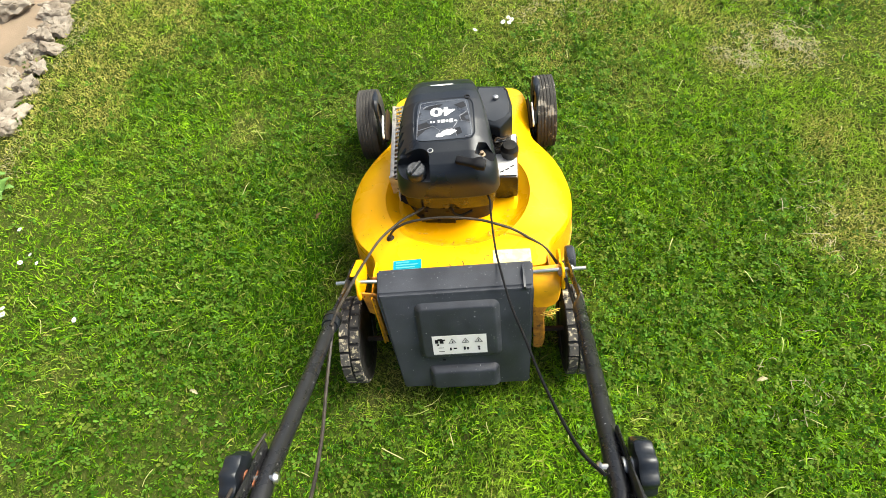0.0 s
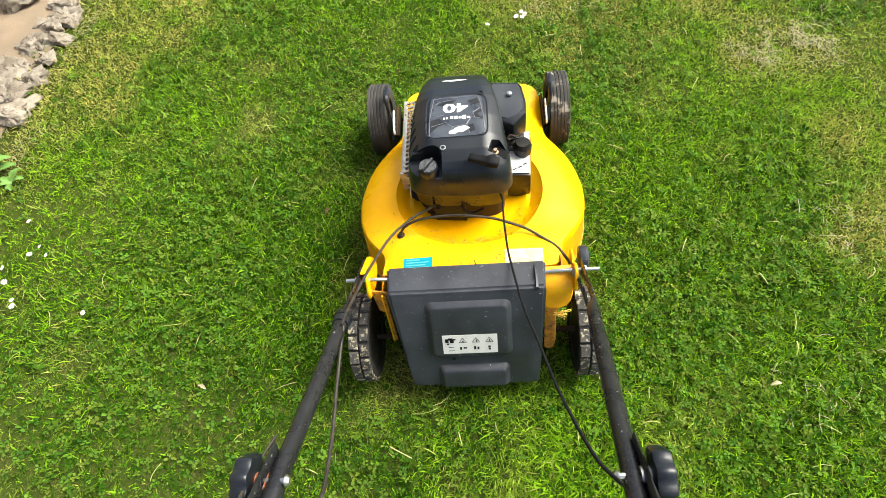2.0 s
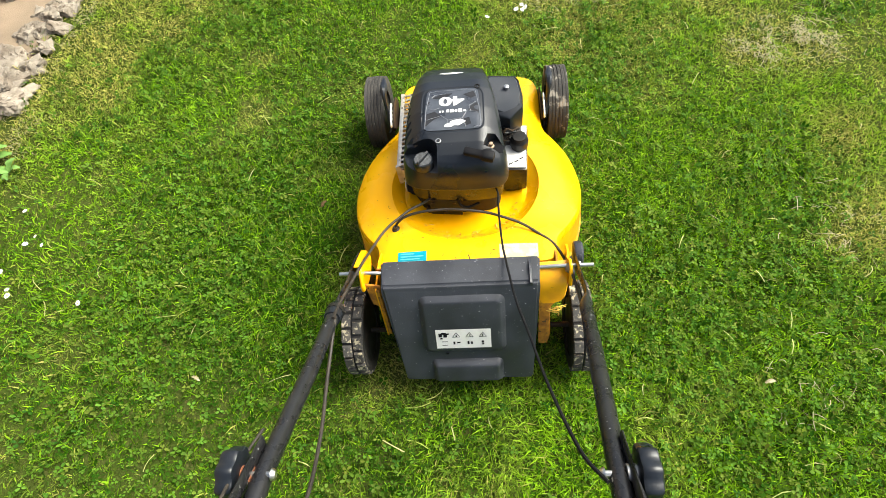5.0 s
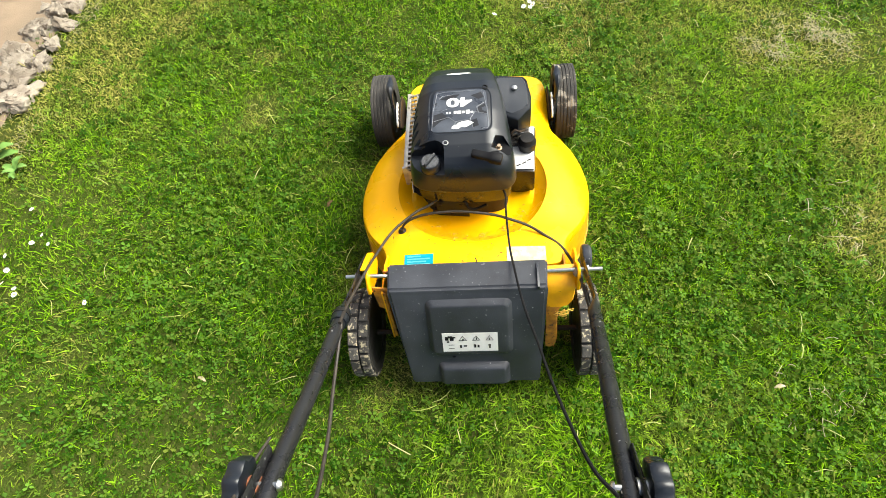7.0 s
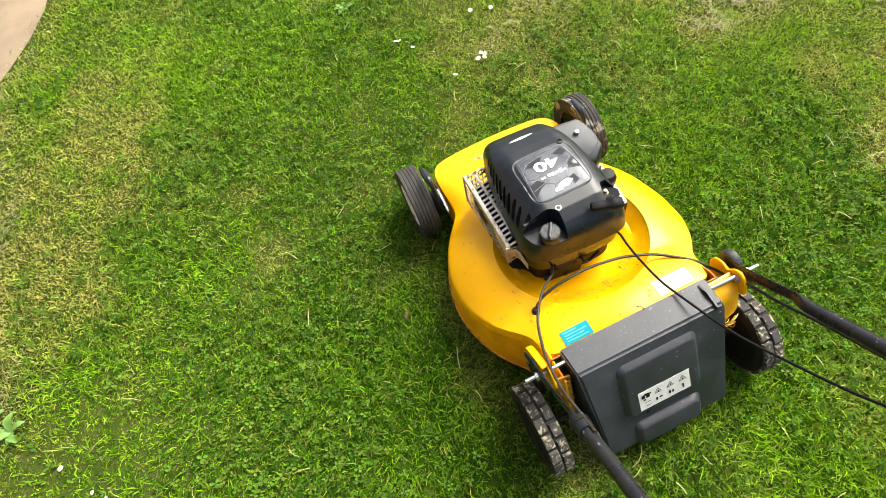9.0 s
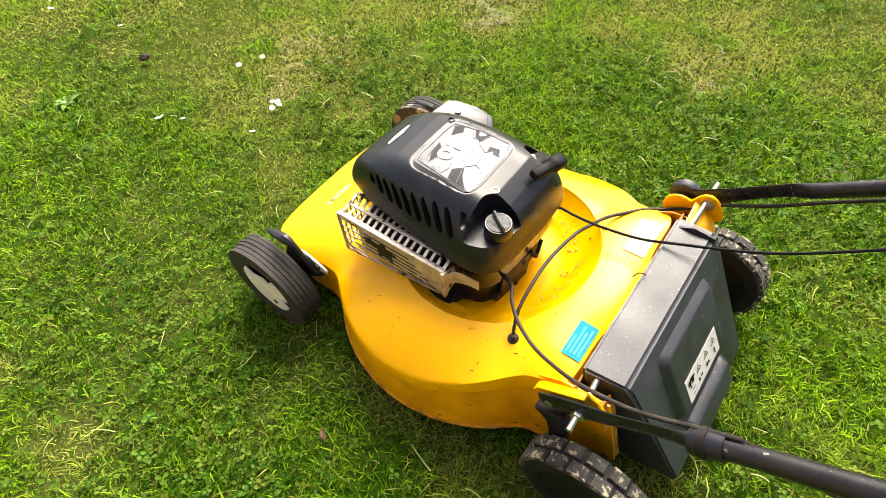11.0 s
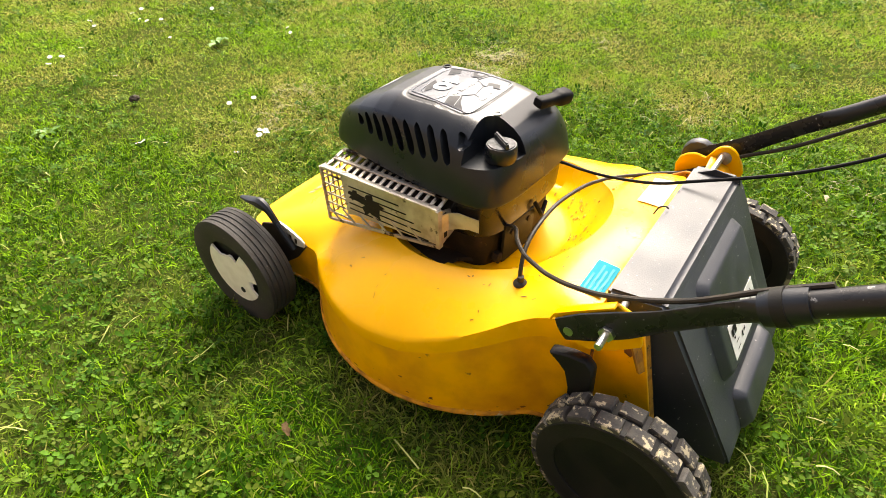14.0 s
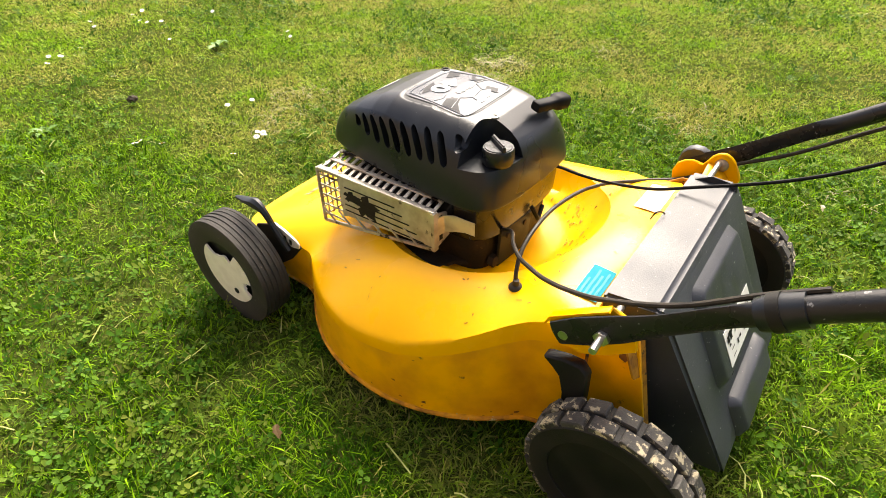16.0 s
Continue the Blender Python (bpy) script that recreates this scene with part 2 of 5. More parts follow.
def lathe(profile, axis="x", at=(0, 0, 0), n=48, bm=None, closed=False):
    """Turns (radius, along) pairs about an axis."""
    bm = bm or bmesh.new()
    rings = []
    for r, a in profile:
        ring = []
        for i in range(n):
            w = 2 * math.pi * i / n
            c, s = r * math.cos(w), r * math.sin(w)
            co = {"x": (a, c, s), "y": (c, a, s), "z": (c, s, a)}[axis]
            ring.append(bm.verts.new(Vector(co) + Vector(at)))
        rings.append(ring)
    loops = list(zip(rings, rings[1:])) + ([(rings[-1], rings[0])] if closed else [])
    for r0, r1 in loops:
        for i in range(n):
            j = (i + 1) % n
            bm.faces.new((r0[i], r0[j], r1[j], r1[i]))
    if not closed:
        for ring in (rings[0], rings[-1]):
            bm.faces.new(ring)
    return bm


def loft(rings, caps=True, bm=None):
    bm = bm or bmesh.new()
    vr = [[bm.verts.new(p) for p in ring] for ring in rings]
    n = len(vr[0])
    for a, b in zip(vr, vr[1:]):
        for i in range(n):
            j = (i + 1) % n
            bm.faces.new((a[i], a[j], b[j], b[i]))
    if caps:
        bm.faces.new(vr[0])
        bm.faces.new(vr[-1])
    return bm


def smooth_path(points, steps=8):
    pts = [Vector(p) for p in points]
    pts = [pts[0] * 2 - pts[1]] + pts + [pts[-1] * 2 - pts[-2]]
    out = []
    for i in range(1, len(pts) - 2):
        p0, p1, p2, p3 = pts[i - 1:i + 3]
        for k in range(steps):
            u = k / steps
            out.append(0.5 * (2 * p1 + (p2 - p0) * u + (2 * p0 - 5 * p1 + 4 * p2 - p3) * u * u + (3 * p1 - p0 - 3 * p2 + p3) * u ** 3))
    out.append(pts[-2])
    return out


def sweep(points, radius, sides=10, steps=8, bm=None):
    """A round tube along a smooth line; radius may be a number or one per given point."""
    line = smooth_path(points, steps)
    m = len(line)
    rad = radius if hasattr(radius, "__len__") else [radius] * len(points)
    ups, rings = Vector((0.13, 0.21, 0.97)), []
    for i, p in enumerate(line):
        d = (line[min(i + 1, m - 1)] - line[max(i - 1, 0)]).normalized()
        u = (ups - d * ups.dot(d)).normalized()
        v = d.cross(u)
        ups = u
        q = i / steps
        k = min(int(q), len(rad) - 2)
        r = rad[k] + (rad[k + 1] - rad[k]) * (q - k)
        rings.append([p + r * (u * math.cos(2 * math.pi * j / sides) + v * math.sin(2 * math.pi * j / sides)) for j in range(sides)])
    return loft(rings, True, bm)


def slab(outline, axis, a, b, bevel=0.0015):
    """A flat outline of (u, v) pairs, thickened along an axis from a to b."""
    def put(u, v, w):
        return {"x": (w, u, v), "y": (u, w, v), "z": (u, v, w)}[axis]
    bm = loft([[put(u, v, a) for u, v in outline], [put(u, v, b) for u, v in outline]])
    if bevel:
        bmesh.ops.bevel(bm, geom=list(bm.edges), offset=bevel, segments=1, affect="EDGES")
    return bm


def step(a, b, x):
    t = min(1.0, max(0.0, (x - a) / (b - a)))
    return t * t * (3 - 2 * t)


# ---- ground ----
EDGE_Y = (-7, -2, 0.3, 0.56, 0.66, 0.81, 0.98, 1.15, 1.31, 1.50, 1.80, 2.12, 2.25, 2.42, 2.7, 4, 8, 11)
EDGE_X = (-1.90, -1.84, -1.78, -1.70, -1.52, -1.54, -1.57, -1.54, -1.50, -1.53, -1.57, -1.55, -1.40, -1.31, -1.22, -1.0, -0.5, -0.3)


def lawn_edge(y):
    """x of the boundary between lawn and path."""
    return float(np.interp(y, EDGE_Y, EDGE_X))


def swell(x, y):
    return 0.006 * noise.noise(Vector((x * 1.3, y * 1.3, 0.7))) + 0.003 * noise.noise(Vector((x * 5, y * 5, 3.1))) - 0.004


steps_axis = [-3000, -600, -120, -40, -15, -8, -5] + [round(-4 + 0.1 * i, 2) for i in range(95)] + [7, 9, 15, 40, 120, 600, 3000]
bm = bmesh.new()
grid = [[bm.verts.new((x, y, swell(x, y) if abs(x) < 6 and abs(y) < 6 else -0.004)) for x in steps_axis] for y in steps_axis]
for j in range(len(steps_axis) - 1):
    for i in range(len(steps_axis) - 1):
        bm.faces.new((grid[j][i], grid[j][i + 1], grid[j + 1][i + 1], grid[j + 1][i]))
tagged(part("ground", bm, SOIL), "mossy soil and thatch under the lawn", "ground", kind="structure")

# sandy path beyond the stone edging
bm = bmesh.new()
rows_path = []
for k in range(161):
    y = -12 + 32 * k / 160
    e = lawn_edge(y) - 0.10
    row = []
    for q in range(14):
        x = e - 0.005 - 2.4 * (q / 13) ** 1.6
        lift = 0.004 + 0.012 * step(0, 0.15, e - x) + 0.006 * noise.noise(Vector((x * 6, y * 6, 8)))
        wob = 0.07 * noise.noise(Vector((y * 5, 2.2, 0))) if q == 0 else 0
        row.append(bm.verts.new((x + wob, y, swell(x, y) + lift)))
    rows_path.append(row)
for a, b in zip(rows_path, rows_path[1:]):
    for i in range(13):
        bm.faces.new((a[i], a[i + 1], b[i + 1], b[i]))
tagged(part("path", bm, SAND), "bare sandy path along the lawn", "path", kind="structure")


# plain house wall that closes the place beyond the path
bm = box((0.3, 14.0, 4.2), (-4.6, 1.0, 2.09), (0, 0, 0), 0.01)
tagged(part("wall_west", bm, PLASTER), "plain brown rendered house wall beyond the path", "wall", kind="structure")


# ---- lawn ----
rng = np.random.default_rng(7)


def wave_field(x, y, scale, seed):
    """Smooth broad variation, about -1 to 1."""
    g = np.random.default_rng(seed)
    out = np.zeros_like(x)
    for _ in range(9):
        w, p, f = g.uniform(0, 2 * math.pi), g.uniform(0, 2 * math.pi), scale * g.uniform(0.6, 1.7)
        out += np.sin(f * (x * math.cos(w) + y * math.sin(w)) + p)
    return out / 3.2


# worn, straw-coloured spots: x, y, radius, strength
DRY_SPOTS = ((1.02, 0.92, 0.13, 0.9), (0.98, 0.25, 0.14, 0.7), (0.62, -0.20, 0.15, 0.6), (-1.17, 1.43, 0.18, 0.6),
             (-0.83, 0.14, 0.12, 0.25), (0.30, 1.10, 0.20, 0.7), (-1.27, 1.65, 0.25, 0.6),
             (0.98, 1.30, 0.25, 0.7), (1.40, 0.80, 0.22, 0.7), (-0.30, 1.45, 0.16, 0.25), (2.0, 0.3, 0.35, 0.5),
             (-0.62, 0.72, 0.10, 0.15), (1.35, 0.45, 0.25, 0.5), (0.5, 1.35, 0.15, 0.5), (-1.40, 1.05, 0.18, 0.8),
             (0.15, 2.25, 0.20, 0.4), (2.2, -0.1, 0.4, 0.5))


def straw_share(x, y):
    d = 0.09 + 0.31 * wave_field(x, y, 4.0, 3) + 0.26 * wave_field(x, y, 13.0, 4) + 0.10 * wave_field(x, y, 34.0, 5)
    d = d + 0.34 / (1 + np.exp(-(x - 0.27 - 0.05 * (y - 1)) / 0.02)) / (1 + np.exp(-(y - 0.80) / 0.06))
    d = d - 0.6 * np.exp(-((x - 0.83) / 0.09) ** 2) / (1 + np.exp((y - 0.10) / 0.05))
    for sx, sy, r, s in DRY_SPOTS:
        d = d + s * np.exp(-((x - sx) ** 2 + (y - sy) ** 2) / (r * r))
    # more straw far right and far off; on the right it carries pale haze
    d = d + 0.25 / (1 + np.exp(-(x - 1.5) / 0.15)) + 0.12 / (1 + np.exp(-(y - 1.05) / 0.15))
    # less straw by the mower: lush turf, and its shade put into the colour
    d = d - 0.50 * np.exp(-((x + 0.44) ** 2 + (y - 0.26) ** 2) / 0.14)
    d = d - 0.18 * np.exp(-((x + 0.75) ** 2 + (y - 0.05) ** 2) / 0.20)
    d = d - 0.55 * np.exp(-((x - 0.10) ** 2 + (y + 0.30) ** 2) / 0.05)
    edge = np.interp(y, EDGE_Y, EDGE_X)
    d = d + 0.75 * np.exp(-np.maximum(0, x - edge) / 0.09)
    return np.clip(d * (0.8 + 0.45 * wave_field(x, y, 24.0, 6)), 0, 1)


def scatter(count, reach):
    """Places on the lawn, densest about the middle of it."""
    x = rng.uniform(-2.0, 3.6, count * 4)
    y = rng.uniform(-0.9, 4.6, count * 4)
    d = np.hypot(x - 0.05, (y - 0.38) * 0.95)
    keep = rng.uniform(0, 1, x.size) < 1 / (1 + (d / reach) ** 2.2)
    edge = np.interp(y, EDGE_Y, EDGE_X)
    keep &= x > edge - 0.035 + rng.normal(0, 0.03, x.size) - (rng.uniform(0, 1, x.size) < 0.4) * rng.uniform(0, 0.15, x.size)
    x, y, d = x[keep][:count], y[keep][:count], d[keep][:count]
    return x, y, d


def leaf_mesh(name, verts, faces_n, faces, mat, tone, dry, label, category):
    me = bpy.data.meshes.new(name)
    nv = len(verts)
    me.vertices.add(nv)
    me.vertices.foreach_set("co", verts.astype(np.float32).ravel())
    me.loops.add(len(faces))
    me.loops.foreach_set("vertex_index", faces.astype(np.int32))
    me.polygons.add(len(faces_n))
    starts = np.concatenate(([0], np.cumsum(faces_n)[:-1])).astype(np.int32)
    me.polygons.foreach_set("loop_start", starts)
    for key, val in (("tone", tone), ("dry", dry)):
        at = me.attributes.new(key, "FLOAT", "POINT")
        at.data.foreach_set("value", val.astype(np.float32))
    me.update(calc_edges=True)
    me.materials.append(mat)
    me.shade_smooth()
    return tagged(new(name, me), label, category, kind="stuff")


def ground_height(x, y):
    return -0.002 + 0.003 * np.sin(x * 2.1 + 0.6) * np.cos(y * 1.7)


# mown grass: each blade a thin bent kite
N = 860000
x, y, d = scatter(N, 1.45)
tuft = np.clip(wave_field(x, y, 150.0, 51) * 0.8, -1, 1)
keep = rng.uniform(0, 1, x.size) < 0.88 + 0.50 * tuft
x, y, d, tuft = x[keep], y[keep], d[keep], tuft[keep]
N = x.size
dry = straw_share(x, y)
lush = 0.5 + 0.5 * wave_field(x, y, 7.0, 11)
length = rng.gamma(6.0, 0.0036, N) * (0.75 + 0.4 * np.clip(lush, 0, 1)) * (1 - 0.25 * dry) * (1 + 0.22 * tuft)
length = length * (1 + 0.45 * np.exp(-((x + 0.40) ** 2 + (y - 0.20) ** 2) / 0.06))  # longer fringe beside the housing
length = np.clip(length, 0.008, 0.06)
width = rng.uniform(0.0005, 0.0015, N) * (1 + 0.55 * np.clip(d - 0.7, 0, 3))
lean = np.clip(rng.normal(1.10, 0.34, N), 0.1, 1.5)
comb = wave_field(x, y, 14.0, 21) * 1.5
turn = comb + rng.uniform(-2.8, 2.8, N)
curl = rng.normal(0, 0.35, N)
dx, dy = np.cos(turn), np.sin(turn)
ex, ey = np.cos(turn + curl), np.sin(turn + curl)
px, py = -dy, dx
z = ground_height(x, y) - 0.004
mid = rng.uniform(0.40, 0.62, N)
mid_h, mid_o = mid * length * np.cos(lean * 0.72), mid * length * np.sin(lean * 0.72)
lean2 = np.clip(lean * 1.35, 0, 1.85)
tip_h, tip_o = mid_h + (1 - mid) * length * np.cos(lean2), (1 - mid) * length * np.sin(lean2)
tw = rng.uniform(-0.8, 0.8, N)
V = np.empty((N, 4, 3))
V[:, 0] = np.stack((x, y, z), 1)
V[:, 1] = np.stack((x + dx * mid_o + px * width, y + dy * mid_o + py * width, z + mid_h + width * tw), 1)
V[:, 2] = np.stack((x + dx * mid_o + ex * tip_o, y + dy * mid_o + ey * tip_o, z + tip_h), 1)
V[:, 3] = np.stack((x + dx * mid_o - px * width, y + dy * mid_o - py * width, z + mid_h - width * tw), 1)
F = np.arange(N * 4)
FN = np.full(N, 4)
# last terms lighten blades to the right, putting the bright haze into their colour
tone = np.clip(rng.normal(0.40, 0.56, N) + 0.26 * tuft + 0.26 * wave_field(x, y, 3.0, 31) + 0.18 * wave_field(x, y, 28.0, 32) + 0.33 * np.tanh((y - 0.65 + 0.6 * x) / 0.8) + 0.14 / (1 + np.exp(-(x - 0.75) / 0.12)) + 0.22 / (1 + np.exp(-(x - 1.45) / 0.2)), 0, 1)
dead = np.clip(dry * rng.uniform(0.2, 1.3, N) + (rng.uniform(0, 1, N) < 0.05) * 0.7, 0, 1)
leaf_mesh("lawn_grass", V.reshape(-1, 3), FN, F, GRASS, np.repeat(tone, 4), np.repeat(dead, 4), "short mown green grass with straw-coloured worn patches", "grass")

# the lawn goes on beyond, in coarser tufts
N = 330000
x = rng.uniform(-2.6, 9.0, N)
y = rng.uniform(-7.0, 11.0, N)
edge = np.interp(y, EDGE_Y, EDGE_X)
inside = np.minimum(np.minimum(x + 2.6, 3.6 - x), np.minimum(y + 1.4, 4.6 - y))
keep = (x > edge) & (rng.uniform(-0.4, 0.8, N) > inside)
x, y = x[keep], y[keep]
N = x.size
turn = rng.uniform(0, 2 * math.pi, N)
dx, dy = np.cos(turn), np.sin(turn)
length, width = rng.uniform(0.04, 0.08, N), rng.uniform(0.003, 0.008, N)
z = ground_height(x, y) - 0.004
lift = rng.uniform(0.012, 0.03, N)
V = np.empty((N, 4, 3))
V[:, 0] = np.stack((x, y, z), 1)
V[:, 1] = np.stack((x + dx * length * 0.5 - dy * width, y + dy * length * 0.5 + dx * width, z + lift), 1)
V[:, 2] = np.stack((x + dx * length, y + dy * length, z + lift * 0.9), 1)
V[:, 3] = np.stack((x + dx * length * 0.5 + dy * width, y + dy * length * 0.5 - dx * width, z + lift), 1)
tone = np.clip(rng.normal(0.45, 0.30, N) + 0.2 * wave_field(x, y, 2.0, 33), 0, 1)
dead = np.clip(0.7 * straw_share(x, y) * rng.uniform(0.2, 1.1, N), 0, 1)
leaf_mesh("outer_lawn", V.reshape(-1, 3), np.full(N, 4), np.arange(N * 4), GRASS, np.repeat(tone, 4), np.repeat(dead, 4), "short green lawn stretching away from the mower", "grass")

# long pale stalks lying over the lawn
N = 420
x, y, d = scatter(N, 1.5)
N = x.size
turn = rng.uniform(0, 2 * math.pi, N)
length = rng.uniform(0.02, 0.065, N)
width = rng.uniform(0.0006, 0.0012, N)
bend = rng.normal(0, 0.22, N)
V = np.empty((N, 8, 3))
ax, ay, az, w = x.copy(), y.copy(), ground_height(x, y) + rng.uniform(0.006, 0.020, N), turn.copy()
for k in range(4):
    V[:, 2 * k] = np.stack((ax - np.sin(w) * width, ay + np.cos(w) * width, az), 1)
    V[:, 2 * k + 1] = np.stack((ax + np.sin(w) * width, ay - np.cos(w) * width, az), 1)
    ax, ay, az, w = ax + np.cos(w) * length / 3, ay + np.sin(w) * length / 3, az + (0.007, 0.002, -0.004, 0)[k], w + bend
base = (np.arange(N) * 8)[:, None]
F = (base + np.array((0, 1, 3, 2, 2, 3, 5, 4, 4, 5, 7, 6))[None, :]).ravel()
leaf_mesh("grass_stalks", V.reshape(-1, 3), np.full(N * 3, 4), F, STALK, np.repeat(rng.uniform(0, 1, N), 8), np.repeat(rng.uniform(0, 1, N), 8), "long pale stalks lying loose on the mown lawn", "grass")

# bleached dead strands, matted where the mower has scalped the turf and along the path
N = 2300
mats = ((0.90, 0.885, 0.05, 3), (1.02, 0.935, 0.06, 4), (1.10, 0.90, 0.05, 3), (0.30, 1.235, 0.07, 3), (0.46, 1.30, 0.08, 3), (1.04, 0.97, 0.09, 3), (1.41, 0.69, 0.09, 2), (0.70, -0.20, 0.09, 1), (0.95, 0.24, 0.10, 2))
pick = rng.choice(len(mats), N, p=np.array([m[3] for m in mats]) / sum(m[3] for m in mats))
spread = np.array([m[2] for m in mats])[pick]
x = np.array([m[0] for m in mats])[pick] + rng.normal(0, 1, N) * spread
y = np.array([m[1] for m in mats])[pick] + rng.normal(0, 1, N) * spread * 0.8
fringe = rng.uniform(0, 1, N) < 0.38
y = np.where(fringe, rng.uniform(0.6, 2.3, N), y)
x = np.where(fringe, np.interp(y, EDGE_Y, EDGE_X) + rng.normal(-0.01, 0.05, N), x)
clump = wave_field(x, y, 45.0, 61) > -0.1
x, y, fringe = x[clump], y[clump], fringe[clump]
N = x.size
turn = rng.uniform(0, 2 * math.pi, N)
length, width, bend = rng.uniform(0.012, 0.042, N), rng.uniform(0.0004, 0.0009, N), rng.normal(0, 0.4, N)
V = np.empty((N, 8, 3))
ax, ay, az, w = x.copy(), y.copy(), ground_height(x, y) + rng.uniform(0.006, 0.018, N), turn.copy()
for k in range(4):
    V[:, 2 * k] = np.stack((ax - np.sin(w) * width, ay + np.cos(w) * width, az), 1)
    V[:, 2 * k + 1] = np.stack((ax + np.sin(w) * width, ay - np.cos(w) * width, az), 1)
    ax, ay, az, w = ax + np.cos(w) * length / 3, ay + np.sin(w) * length / 3, az + (0.004, 0.001, -0.003, 0)[k], w + bend
base = (np.arange(N) * 8)[:, None]
F = (base + np.array((0, 1, 3, 2, 2, 3, 5, 4, 4, 5, 7, 6))[None, :]).ravel()
leaf_mesh("dead_grass", V.reshape(-1, 3), np.full(N * 3, 4), F, DEAD, np.repeat(rng.uniform(0, 1, N), 8), np.repeat(rng.uniform(0.4, 1, N), 8), "bleached dead grass matted in worn spots and along the path", "grass")

# white clover among the grass: three rounded leaflets each, every leaflet folded along its middle
N = 104000
x, y, d = scatter(N, 1.5)
N = x.size
patchy = 0.42 + 0.5 * wave_field(x, y, 6.0, 41) - 0.7 * straw_share(x, y)
keep = rng.uniform(0, 1, N) < np.clip(patchy, 0.06, 1)
x, y, d = x[keep], y[keep], d[keep]
N = x.size
size = np.minimum(rng.gamma(9.0, 0.00053, N), 0.0074) * (1 + 0.2 * np.clip(d - 0.9, 0, 2))
height = rng.uniform(0.004, 0.023, N)
spin = rng.uniform(0, 2 * math.pi, N)
tiltx, tilty = rng.normal(0, 0.55, N), rng.normal(0, 0.55, N)
shape = ((0.1, 0, 0), (0.75, 0.52, 0.16), (1.45, 0.48, 0.16), (1.6, 0, -0.02), (1.45, -0.48, 0.16), (0.75, -0.52, 0.16))
V = np.empty((N, 18, 3))
z0 = ground_height(x, y) + height
for l in range(3):
    for k, (u, v, w) in enumerate(shape):
        a = spin + l * 2 * math.pi / 3
        ox = size * (u * np.cos(a) - v * np.sin(a))
        oy = size * (u * np.sin(a) + v * np.cos(a))
        V[:, l * 6 + k, 0] = x + ox
        V[:, l * 6 + k, 1] = y + oy
        V[:, l * 6 + k, 2] = z0 + size * w + ox * tiltx + oy * tilty
base = (np.arange(N) * 18)[:, None]
tri = []
for l in range(3):
    o = l * 6
    tri += [o, o + 3, o + 2, o + 1, o, o + 5, o + 4, o + 3]
F = (base + np.array(tri)[None, :]).ravel()
FN = np.full(N * 6, 4)
tone = np.clip(rng.normal(0.40, 0.42, N), 0, 1)
dead = np.clip(rng.normal(0.10, 0.20, N), 0, 1)
leaf_mesh("clover", V.reshape(-1, 3), FN, F, CLOVER, np.repeat(tone, 18), np.repeat(dead, 18), "low green clover leaves growing through the lawn", "clover")


# ---- lawn mower ----
mower = thing("lawn_mower", "yellow petrol push lawn mower with black engine cowl, standing on grass", "lawn mower")
CX, CY = -0.005, 0.305          # middle of the cutter housing


def deck_has(x, y):
    if math.hypot(x - CX, y - CY) < 0.290:
        return True
    if 0.3 <= y < 0.742 - 0.35 * (x - 0.008) ** 2 and abs(x - 0.006) < 0.196:
        cx, cy = abs(x - 0.006) - 0.146, y - 0.690
        return not (cx > 0 and cy > 0 and math.hypot(cx, cy) > 0.050)
    return 0.03 < y < 0.3 and -0.203 < x < 0.200


def deck_top(y):
    return float(np.interp(y, (0.03, 0.07, 0.15, 0.30, 0.45, 0.55, 0.65, 0.725), (0.283, 0.262, 0.234, 0.219, 0.200, 0.184, 0.163, 0.136)))


def deck_shoulder(y, c=0.0, s=0.0):
    full = 0.009 * step(0.0, 0.9, c) * step(0.3, -0.5, s)
    return full + float(np.interp(y, (0.03, 0.06, 0.127, 0.185, 0.26, 0.35, 0.50, 0.65, 0.725), (0.250, 0.237, 0.219, 0.189, 0.159, 0.142, 0.137, 0.128, 0.114)))


NA = 240
reach = []
for i in range(NA):
    w = 2 * math.pi * i / NA
    r = 0.52
    while r > 0.1 and not deck_has(CX + r * math.cos(w), CY + r * math.sin(w)):
        r -= 0.001
    reach.append(r)
kernel = [math.exp(-(k / 2.6) ** 2) for k in range(-10, 11)]
reach = [sum(kernel[k + 10] * reach[(i + k) % NA] for k in range(-10, 11)) / sum(kernel) for i in range(NA)]


CROWN = 0.964                         # where the crown begins to turn down into the skirt
BOWL = (-0.005, 0.278, 0.176)         # middle and radius of the bowl round the engine


def bowl_reach(c, s):
    """Distance from the middle of the housing to the rim of the bowl, along (c, s)."""
    ox, oy = CX - BOWL[0], CY - BOWL[1]
    along = ox * c + oy * s
    return -along + math.sqrt(along * along - ox * ox - oy * oy + BOWL[2] ** 2)


